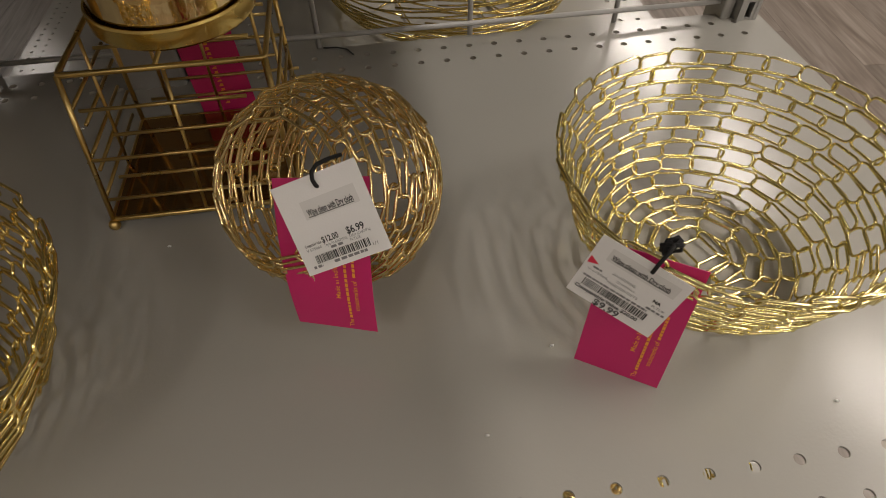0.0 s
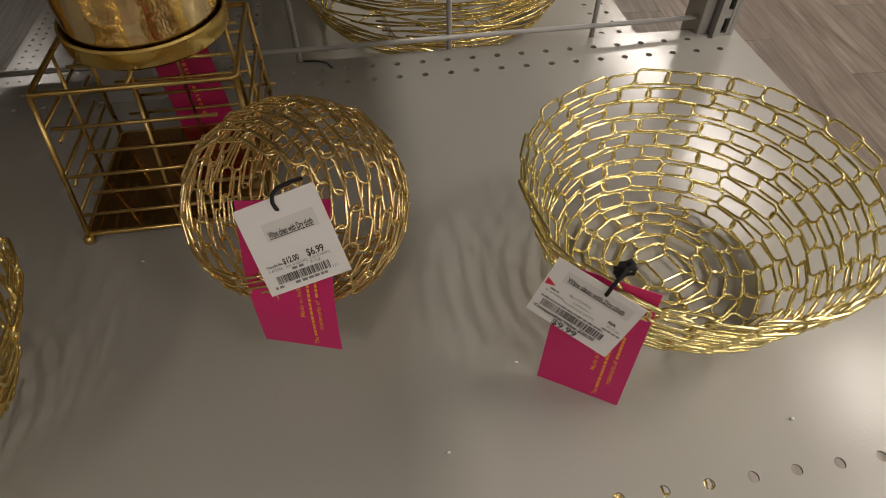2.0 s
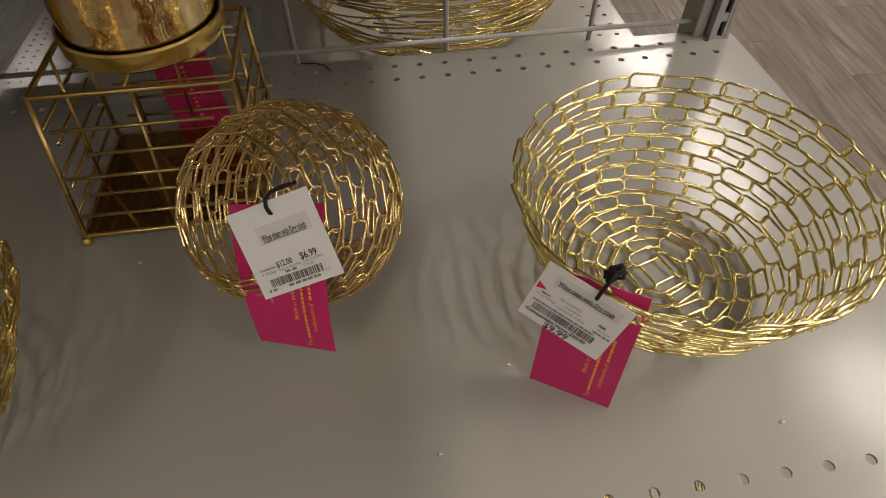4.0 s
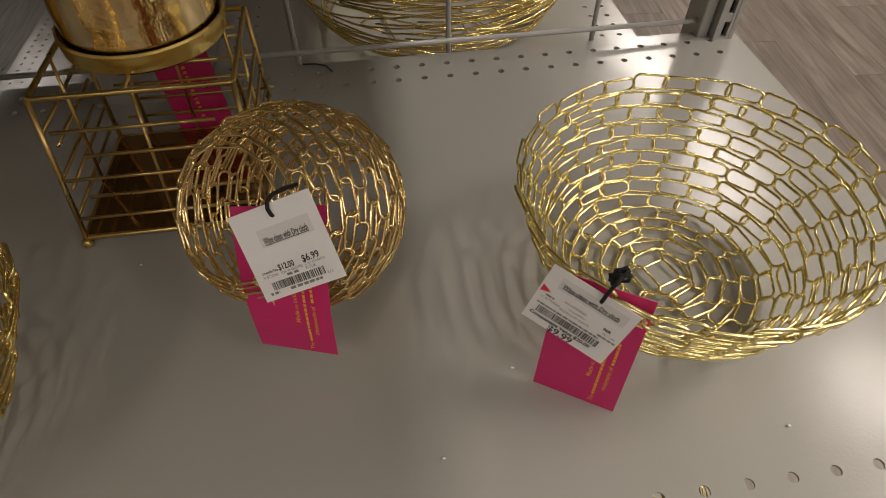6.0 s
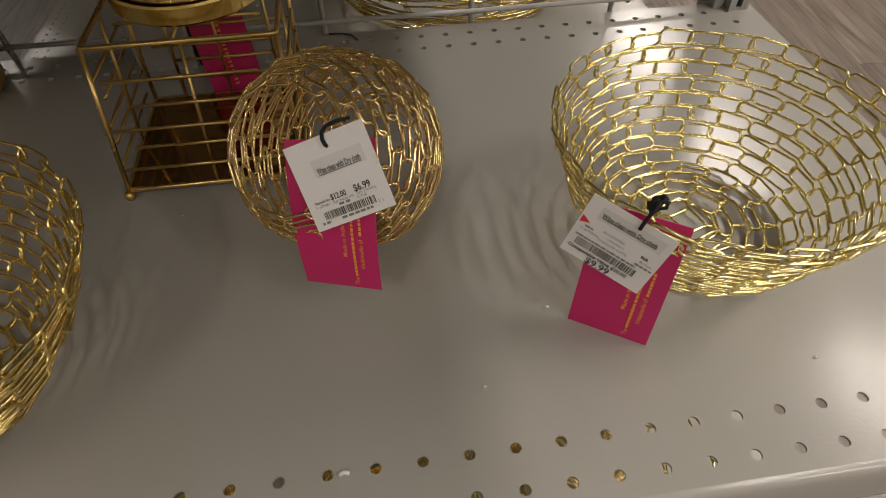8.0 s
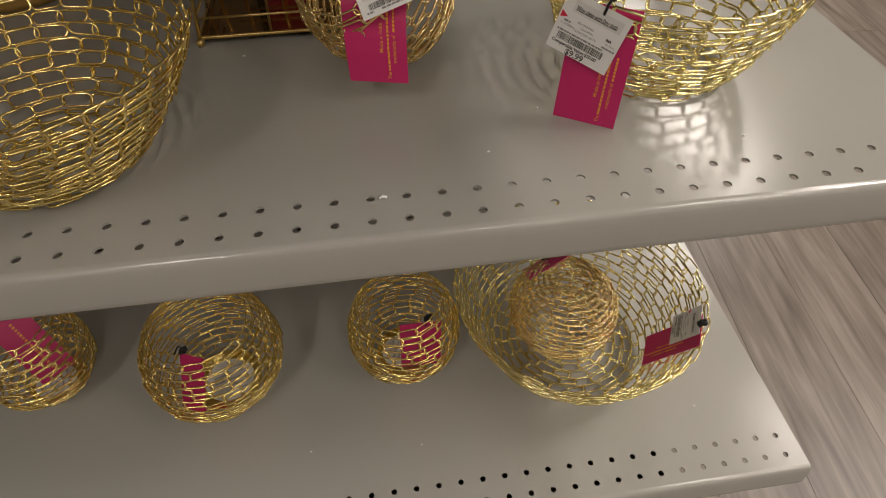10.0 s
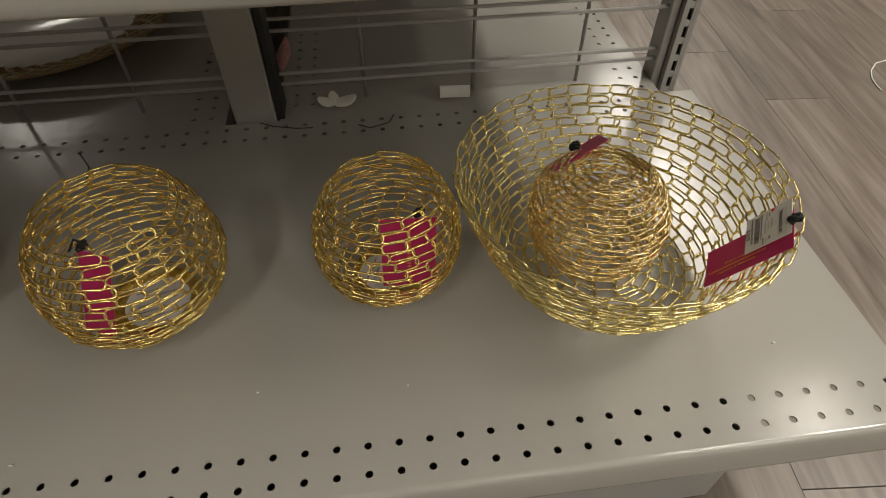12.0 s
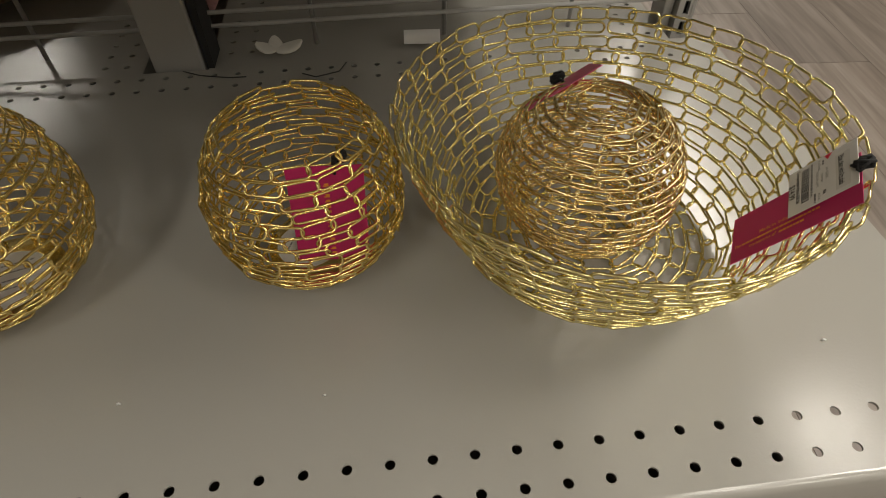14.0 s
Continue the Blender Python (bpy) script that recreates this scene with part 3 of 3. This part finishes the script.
            line("CHAMPA1", 0.0022, 0.38, 0.58, 0.49, INK_SOFT)
            line("H.DECOR GIFTS", 0.0024, 0.30, 0.65, 0.42, INK_SOFT)
            line("V 675066", 0.0023, 0.06, 0.29, 0.45, INK_SOFT)
            line("PLTUK", 0.0022, 0.80, 0.95, 0.45, INK_SOFT)
            bars(small_print(ww * 0.10, wh * 0.51, ww * 0.10, 0.0013, rnd) + small_print(ww * 0.77, wh * 0.39, ww * 0.2, 0.0014, rnd) + small_print(ww * 0.06, wh * 0.34, ww * 0.74, 0.0014, rnd), INK_SOFT, c, z, "small_print")
            bars(barcode(ww * 0.10, wh * 0.20, ww * 0.73, wh * 0.12, rnd), INK, c, z, "barcode")
            line("Comparable Value " + ("$20.00" if style == 1 else "$30.00"), 0.0034, 0.05, 0.79, 0.125, INK, 0.0001)
            line("$9.99" if style == 1 else "$14.99", 0.0062, 0.31, 0.61 if style == 1 else 0.64, 0.010, INK, 0.00012)
    if cord:
        cord_loop(t, cord, knot=knot)
    return t


# ---- other ware ----
def wire_cube(at, w, d, h):
    """Open cube of brass rods on ball feet with an amber mirror floor."""
    t = thing("rod_cube_holder", "brass rod cube candle holder with mirrored floor", "candle holder", at=at)
    z0, z1 = 0.008, h
    rnd = random.Random(8)

    def lean(p):  # the front and left sides slope in a little
        x, y, z = p
        k = z / h
        return (x + 0.007 * k * (1 - x / w), y + 0.021 * k * (1 - y / d), z)

    def rod(name, a, b, r):
        bm = bmesh.new()
        tube(bm, [lean(a), lean(b)], r, 8)
        part(name, bm, GOLD_DEEP, t, smooth=True)

    for z in (z0, z1):
        c = 0.003
        pts = []
        for cx, cy, a0 in ((w - c, d - c, 0), (c, d - c, 90), (c, c, 180), (w - c, c, 270)):
            for k in range(3):
                ang = radians(a0 + 45 * k)
                pts.append(lean((cx + c * math.cos(ang), cy + c * math.sin(ang), z)))
        bm = bmesh.new()
        tube(bm, pts, 0.0019, 8, closed=True)
        part("frame_ring", bm, GOLD_DEEP, t, smooth=True)
    for x in (0, w):
        for y in (0, d):
            rod("corner_rod", (x, y, z0), (x, y, z1), 0.0019)
            bm = bmesh.new()
            ball(bm, (x, y, 0.004), 0.0042)
            part("ball_foot", bm, GOLD_DEEP, t, smooth=True)
    levels = [0.17, 0.33, 0.46, 0.62, 0.79]
    for i, lv in enumerate(levels):
        z = z0 + (z1 - z0) * lv
        a, b = (0.14, 0.95) if i % 2 else (0.04, 0.86)
        a, b = a + rnd.uniform(-0.03, 0.03), b + rnd.uniform(-0.03, 0.05)
        for y, o in ((-0.0022, 0.0), (d + 0.0022, 0.07)):
            rod("cross_rod", (w * (a + o), y, z), (w * (b + o), y, z), 0.0013)
        for x in (-0.0022, w + 0.0022):
            rod("cross_rod", (x, d * a, z - 0.004), (x, d * b, z - 0.004), 0.0013)
    for f in (0.5,):
        for y in (0, d):
            rod("upright_rod", (w * f, y, z0), (w * f, y, z1), 0.0013)
        for x in (0, w):
            rod("upright_rod", (x, d * f, z0), (x, d * f, z1), 0.0013)
    rod("upright_rod", (w * 0.20, d, z0), (w * 0.20, d, z1), 0.0015)
    rod("upright_rod", (w * 0.84, d, z0), (w * 0.84, d, z1), 0.0015)
    rod("top_rod", (w * 0.12, d * 0.30, z1), (w * 0.9, d * 0.30, z1), 0.0013)
    rod("top_rod", (w * 0.2, d * 0.72, z1), (w * 0.96, d * 0.72, z1), 0.0013)
    rod("top_rod", (w * 0.46, 0, z1), (w * 0.46, d, z1), 0.0015)
    bm = bmesh.new()
    box(bm, 0.001, w - 0.001, 0.001, d - 0.001, z0 - 0.001, z0 + 0.0012)
    part("mirror_floor", bm, AMBER, t, "dark amber mirror plate")
    return t


def candle_cup(at, r):
    t = thing("hurricane_cup", "gold mercury glass cup set in a brass ring tray", "candle cup", at=at)
    bm = bmesh.new()
    lathe(bm, [(0, 0.001), (r - 0.002, 0.0), (r, 0.002), (r + 0.0006, 0.013), (r, 0.0145), (r - 0.0014, 0.0142), (r - 0.002, 0.004), (0, 0.0036)], 128)
    part("ring_tray", bm, GOLD_BAND, t, "brass ring tray")
    bm = bmesh.new()
    prof = [(0, 0.0045), (r - 0.005, 0.0045), (r - 0.0038, 0.008)]
    for i in range(1, 22):
        prof.append((r - 0.0034 - 0.00009 * i + 0.0002 * math.sin(i * 1.7), 0.008 + 0.005 * i))
    top = prof[-1]
    prof += [(top[0] - 0.001, top[1] + 0.001), (top[0] - 0.0025, top[1]), (top[0] - 0.003, 0.012), (0, 0.010)]
    lathe(bm, prof, 72)
    part("glass", bm, MIRROR_GOLD, t, "crackled gold mirror glass", True)
    return t


def ribbed_vase(at, r, h):
    t = tagged(new("ribbed_vase"), "ochre gold vase with fine ribs around", "vase")
    t.location = at
    bm = bmesh.new()
    prof = [(0, 0.0), (r * 0.9, 0.0), (r * 0.97, 0.004)]
    n = 60
    for i in range(n + 1):
        s = i / n
        body = r * (1.0 + 0.10 * math.sin(math.pi * s * 0.9)) * (1 - 0.25 * max(0, s - 0.7) / 0.3)
        prof.append((body + 0.0007 * math.sin(i * math.pi / 2), 0.006 + (h - 0.006) * s))
    prof += [(prof[-1][0] - 0.004, h), (prof[-1][0] - 0.004, h * 0.3), (0, h * 0.3)]
    lathe(bm, prof, 56)
    part("body", bm, VASE, t, smooth=True)
    return t


def nest_bowl(at, R, h, rb):
    """Bowl woven from loose thin gold wire."""
    t = thing("wire_nest_bowl", "round bowl of loosely woven thin gold wire", "wire bowl", at=at)
    rnd = random.Random(4)

    def spot(a, s):
        s = min(1, max(0, s))
        r = rb * (s / 0.22) if s < 0.22 else rb + (R - rb) * ((s - 0.22) / 0.78) ** 0.6
        z = 0.003 if s < 0.22 else 0.003 + (h - 0.003) * ((s - 0.22) / 0.78)
        return Vector((r * math.cos(a), r * math.sin(a), z))

    for i in range(110):
        a0, s0 = rnd.uniform(0, math.tau), rnd.uniform(0.2, 1.0)
        da, ds = rnd.choice((-1, 1)) * rnd.uniform(1.2, 2.8), rnd.uniform(-0.5, 0.5)
        ph, off = rnd.uniform(0, 6), rnd.uniform(-0.003, 0.003)
        pts = []
        for k in range(19):
            f = k / 18
            p = spot(a0 + da * f, s0 + ds * math.sin(f * 2.6 + ph) * 0.6)
            n = Vector((p.x, p.y, 0)).normalized()
            pts.append(p + n * off * math.sin(f * 7 + ph))
        bm = bmesh.new()
        tube(bm, pts, 0.0011, 5)
        part("strand", bm, GOLD_MID, t, smooth=True)
    for s in (1.0, 0.985):
        bm = bmesh.new()
        tube(bm, [spot(k * math.tau / 48, s) for k in range(48)], 0.0014, 6, closed=True)
        part("rim_wire", bm, GOLD_MID, t, smooth=True)


def patterned_tray(at, r):
    t = thing("round_tray", "round tray with a glare white middle and a tan diamond patterned rim", "tray", at=at)
    bm = bmesh.new()
    lathe(bm, [(0, 0.012), (r * 0.66, 0.012), (r * 0.68, 0.014)], 64)
    part("plate", bm, PLATE, t, "glossy middle, painted white for the lamp glare on it", True)
    bm = bmesh.new()
    lathe(bm, [(0, 0.0), (r * 0.66, 0.0), (r, 0.028), (r, 0.031), (r * 0.985, 0.032), (r * 0.68, 0.014)], 64)
    rim = part("rim", bm, RATTAN_DARK, t, smooth=True)
    n = 40
    for s in (1, -1):
        for k in range(n):
            bm = bmesh.new()
            pts = []
            for i in range(5):
                f = i / 4
                a = (k + s * (f - 0.5) * 2.0) * math.tau / n
                rr = r * (0.69 + 0.29 * f)
                pts.append((rr * math.cos(a), rr * math.sin(a), 0.0155 + 0.0175 * f))
            tube(bm, pts, 0.0022, 5)
            part("lattice_strip", bm, RATTAN, rim, smooth=True)


def petal(name, label, at, size, mat, seed, lobes):
    t = tagged(new(name), label, "petal")
    t.location = at
    rnd = random.Random(seed)
    for ang, lx, ly in lobes:
        bm = bmesh.new()
        bmesh.ops.create_uvsphere(bm, u_segments=14, v_segments=8, radius=1)
        for v in bm.verts:
            v.co = Vector((v.co.x * lx * size + lx * size * 0.8, v.co.y * ly * size, 0.006 + v.co.z * 0.003 + 0.006 * (v.co.x + 0.4) ** 2 * 0.6 + rnd.uniform(-0.0006, 0.0006)))
        bmesh.ops.rotate(bm, verts=bm.verts, cent=(0, 0, 0), matrix=Matrix.Rotation(radians(ang), 3, "Z"))
        part("petal", bm, mat, t, smooth=True)
    return t


def strand_on(name, label, pts, r, mat, cat="thread"):
    bm = bmesh.new()
    tube(bm, pts, r, 5)
    return tagged(part(name, bm, mat, smooth=True), label, cat)


# ---- build ----
room()
end_cap()
run_behind()

wire_bowl("large pale gold chain link bowl on the upper shelf", (-0.1816, 0.2069, ZU), 0.1055, 0.0875, 0.0622, GOLD, 1)
wire_bowl("gold chain link bowl at the shelf front beside bare metal", (-0.6704, 0.1448, ZU), 0.1196, 0.0893, 0.0532, GOLD_MID, 2)
wire_bowl("wide pale gold chain bowl holding a smaller globe", (-0.2105, 0.1708, ZL), 0.1481, 0.1130, 0.0859, GOLD, 3)

axis = Vector((-0.52, -0.62, 0.60)).normalized()
turn = axis.to_track_quat("Z", "Y").to_matrix().to_4x4()
g1 = wire_globe("warm gold chain globe lying tipped on its side", (-0.4192, 0.2439, 0.638), 0.0622, 0.120, GOLD_WARM, 11, plate=False, base=0.42, mouth=0.62, pitch=0.0190, height=0.0094)
g1.matrix_basis = Matrix.Translation((-0.4178, 0.2439, 0.6375)) @ turn @ Matrix.Translation((0, 0, -0.0600))
wire_globe("gold chain link globe holder on ball feet", (-0.6542, 0.1692, ZL), 0.0785, 0.1295, GOLD_MID, 12)
wire_globe("small gold chain globe holder with a tag inside", (-0.4251, 0.1761, ZL), 0.0674, 0.1205, GOLD_MID, 13)
wire_globe("gold chain globe holder with a magenta tag inside", (-0.8690, 0.2000, ZL), 0.0605, 0.1250, GOLD_MID, 14)
wire_globe("warm gold chain globe turned over inside the wide bowl", (-0.2190, 0.1795, ZL + 0.009), 0.0668, 0.1095, GOLD_WARM, 15, plate=False, base=0.64, mouth=0.30, pitch=0.0185, height=0.0080)

wire_cube((-0.586, 0.295, ZU), 0.132, 0.119, 0.113)
candle_cup((-0.517, 0.383, ZU + 0.1152), 0.0545)
ribbed_vase((-0.800, 0.455, ZU), 0.070, 0.16)
nest_bowl((-0.272, 0.750, 0.50), 0.200, 0.11, 0.130)
patterned_tray((-0.93, 0.76, ZL), 0.19)

# tags
hang_tag("magenta and white price tag hanging from the chain globe", place((-0.4478, 0.1752, 0.5962), Vector((0.0460, -0.0168, 0.0033)), Vector((0.0007, 0.0270, 0.0906))), (0.0476, 0.0927),
         place((-0.4322, 0.1642, 0.6496), Vector((0.0453, -0.0011, 0.0168)), Vector((-0.0124, 0.0287, 0.0391))), (0.0456, 0.0473), 0, 0.0055,
         [(-0.4216, 0.1874, 0.6887), (-0.4223, 0.1863, 0.6903), (-0.4236, 0.1878, 0.6932), (-0.4234, 0.1904, 0.6957), (-0.4211, 0.1942, 0.6965), (-0.4153, 0.1976, 0.6966), (-0.4091, 0.2020, 0.6946)], twist=-0.011)
hang_tag("magenta and white price tag leaning on the pale gold bowl", place((-0.2887, 0.1402, 0.5712), Vector((0.0415, -0.0264, 0.0002)), Vector((0.0019, 0.0190, 0.0885))), (0.0492, 0.0897),
         place((-0.2984, 0.1533, 0.6270), Vector((0.0386, -0.0310, -0.0124)), Vector((0.0122, 0.0011, 0.0420))), (0.0501, 0.0429), 1, 0.0,
         [(-0.2641, 0.1358, 0.6556), (-0.2649, 0.1343, 0.6568), (-0.2633, 0.1342, 0.6635), (-0.2593, 0.1360, 0.6685), (-0.2562, 0.1385, 0.6705), (-0.2545, 0.1420, 0.6670)], (-0.2550, 0.1410, 0.6672))
c = Vector((-0.139, 0.0955, 0.216))
hang_tag("dark magenta tag with white price card inside the bowl", place(c + Vector((0.0195, 0.0365, 0.0045)), Vector((-0.018, -0.034, -0.004)), Vector((0.044, -0.014, 0.084))), (0.042, 0.092),
         place((-0.0973, 0.1303, 0.2620), Vector((-0.018, -0.034, -0.004)), Vector((0.044, -0.014, 0.084))), (0.040, 0.046), 2, 0.0,
         [(-0.092, 0.098, 0.296), (-0.090, 0.093, 0.302), (-0.088, 0.088, 0.304)], (-0.092, 0.091, 0.304))
hang_tag("magenta tag hanging inside the small chain globe", place((-0.4335, 0.1400, 0.2121), Vector((0.0480, 0.0, -0.002)), Vector((0.0185, 0.010, 0.0732))), (0.0490, 0.0762), None, cord=[(-0.400, 0.149, 0.280), (-0.398, 0.152, 0.290), (-0.392, 0.158, 0.290)], knot=(-0.396, 0.154, 0.289), back_print=False, line_print=True)
hang_tag("magenta tag hanging edge-on inside the chain globe", place((-0.692, 0.120, 0.218), Vector((0.028, -0.012, 0.0)), Vector((0.004, 0.034, 0.066))), (0.030, 0.075), None, cord=[(-0.684, 0.148, 0.287), (-0.678, 0.152, 0.296), (-0.668, 0.150, 0.290)], knot=(-0.674, 0.150, 0.290), back_print=False)
hang_tag("magenta tag lying across the chain globe inside", place((-0.8661, 0.1761, 0.2150), Vector((0.0317, 0.0259, 0.004)), Vector((-0.0236, 0.0495, 0.083))), (0.0420, 0.0960), None, back_print=False, line_print=True)
hang_tag("magenta tag tucked behind the turned over globe", place((-0.266, 0.196, 0.283), Vector((0.90, 0.17, 0.45)), Vector((0.30, 0.95, -0.38))), (0.060, 0.034), None, knot=(-0.237, 0.226, 0.290), cord=[(-0.240, 0.23, 0.285), (-0.237, 0.224, 0.291), (-0.232, 0.22, 0.288)], back_print=False)
hang_tag("magenta tag hanging behind the brass rod cube", place((-0.536, 0.420, ZU + 0.004), Vector((0.046, 0.0, 0.004)), Vector((0.004, 0.012, 0.09))), (0.046, 0.088), None, back_print=False, line_print=True)

# stickers under the globes
for x, y, r, s in ((-0.650, 0.166, 0.03, 0.3), (-0.432, 0.176, 0.024, 1.2), (-0.868, 0.196, 0.024, 2.0)):
    t = tagged(new("base_sticker"), "round white printed sticker on a base plate", "sticker", "base stickers")
    t.matrix_basis = Matrix.Translation((x, y, ZL + 0.0113)) @ Matrix.Rotation(s, 4, "Z")
    bm = bmesh.new()
    lathe(bm, [(0, 0.0003), (r, 0.0003), (r, 0.0)], 32)
    part("label", bm, BASE_LABEL, t)
    rnd = random.Random(int(s * 10))
    lines = []
    for k in range(5):
        lines += small_print(-r * 0.6, -r * 0.6 + k * r * 0.28, r * 1.2, 0.0014, rnd)
    bars(lines, INK_SOFT, t, 0.0006)

# litter on the shelves
petal("fallen_petals", "white fabric petals lying behind the base deck", (-0.480, 0.494, ZL - 0.002), 0.017, WHITE_PETAL, 3, ((10, 1.0, 0.75), (165, 0.8, 0.6), (100, 0.7, 0.5)))
t = tagged(new("paper_scrap"), "small white torn paper scrap", "paper")
t.matrix_basis = place((-0.335, 0.492, ZL + 0.002), (0.05, -0.004, 0.0), (0.004, 0.015, 0.012))
part("scrap", card(0.042, 0.017, 0.0004, 0.003), PAPER, t)
t = tagged(new("pink_tassel"), "pale pink mesh leaf ornament hanging by the post", "ornament")
t.location = (-0.541, 0.533, 0.215)
bm = bmesh.new()
bmesh.ops.create_uvsphere(bm, u_segments=14, v_segments=10, radius=1)
for v in bm.verts:
    k = 1 - 0.5 * abs(v.co.z)
    v.co = Vector((v.co.x * 0.010 * k + 0.008 * v.co.z, v.co.y * 0.004, v.co.z * 0.026 + 0.024))
part("leaf", bm, TASSEL, t, smooth=True)
bm = bmesh.new()
tube(bm, [(0.008, 0, 0.048), (0.0, 0, 0.075), (-0.004, 0, 0.11)], 0.0007, 5)
part("string", bm, THREAD, t, smooth=True)
strand_on("loose_thread", "dark loose thread lying on the upper shelf", [(-0.433, 0.516, ZU + 0.001), (-0.420, 0.515, ZU + 0.001), (-0.410, 0.510, ZU + 0.001), (-0.404, 0.499, ZU + 0.001)], 0.0008, THREAD)
strand_on("loose_thread", "dark loose thread curling across the base deck", [(-0.58, 0.466, ZL + 0.001), (-0.56, 0.455, ZL + 0.001), (-0.53, 0.447, ZL + 0.001), (-0.51, 0.446, ZL + 0.001)], 0.0007, THREAD)
strand_on("loose_thread", "dark loose thread curling across the base deck", [(-0.45, 0.445, ZL + 0.001), (-0.435, 0.436, ZL + 0.001), (-0.41, 0.444, ZL + 0.001), (-0.402, 0.462, ZL + 0.001)], 0.0007, THREAD)
strand_on("loose_thread", "dark loose thread curling across the base deck", [(-0.80, 0.43, ZL + 0.001), (-0.78, 0.40, ZL + 0.001), (-0.775, 0.37, ZL + 0.001)], 0.0009, THREAD)
strand_on("loose_string", "thin white string curled on the plank floor", [(0.678, 0.789, 0.0015), (0.648, 0.786, 0.0015), (0.619, 0.778, 0.0015), (0.591, 0.752, 0.0015), (0.575, 0.726, 0.0015), (0.567, 0.698, 0.0015), (0.566, 0.681, 0.0015)], 0.0014, LINT, "string")
rnd = random.Random(21)
for x, y, z in ((-0.433, 0.0615, ZU), (-0.640, 0.42, ZU), (-0.66, 0.50, ZU), (-0.545, 0.27, ZU), (-0.15, 0.09, ZU), (-0.74, 0.02, ZL), (-0.08, 0.05, ZL), (-0.55, 0.06, ZL), (-0.30, 0.15, ZU), (-0.35, 0.10, ZU), (-0.42, 0.05, ZL)):
    s = rnd.uniform(0.0008, 0.0016)
    if (x, y) == (-0.433, 0.0615):
        s = 0.0028
    strand_on("lint_speck", "tiny white lint speck on the metal shelf", [(x - s, y, z + 0.0008), (x, y + s * 0.4, z + 0.0012), (x + s, y, z + 0.0008)], 0.0007 if s < 0.002 else 0.0012, LINT, "lint")

# floor of planks, last
sub = thing("floor", "greige wood look vinyl plank floor", "floor", kind="structure")
bm = bmesh.new()
box(bm, -5.2, 6.2, -5.2, 8.2, -0.1, -0.0025)
part("joint_bed", bm, GROUT, sub)
W_PLANK, L_PLANK = 0.136, 0.92
bm = bmesh.new()
box(bm, 0.0002, W_PLANK - 0.0002, 0.0006, L_PLANK - 0.0006, -0.0024, 0.0, 0.0003)
plank = mesh_of("plank", bm, PLANK)
rot = Matrix.Rotation(radians(-5), 4, "Z")
rnd = random.Random(2)
far = []
for i in range(-46, 54):
    shift = ((i * 7) % 5) / 5 * L_PLANK if i not in (0, 1) else 0.0
    for j in range(-8, 11):
        m = Matrix.Translation((-0.010, -0.027, 0)) @ rot @ Matrix.Translation((i * W_PLANK, shift + j * L_PLANK, 0))
        if -2 <= i < 22 and -2 <= j < 5:
            ob = new("plank", plank)
            ob.parent = sub
            ob.matrix_basis = m
        else:
            mid = m @ Vector((W_PLANK / 2, L_PLANK / 2, 0))
            if -4.9 < mid.x < 5.9 and -4.5 < mid.y < 7.5:
                far.append(m)
verts, faces = [], []
for m in far:
    o = len(verts)
    verts += [tuple(m @ v.co) for v in plank.vertices]
    faces += [tuple(o + k for k in f.vertices) for f in plank.polygons]
me = bpy.data.meshes.new("far_planks")
me.from_pydata(verts, [], faces)
me.materials.append(PLANK)
ob = new("far_planks", me)
ob.parent = sub
tagged(ob, kind="stuff")
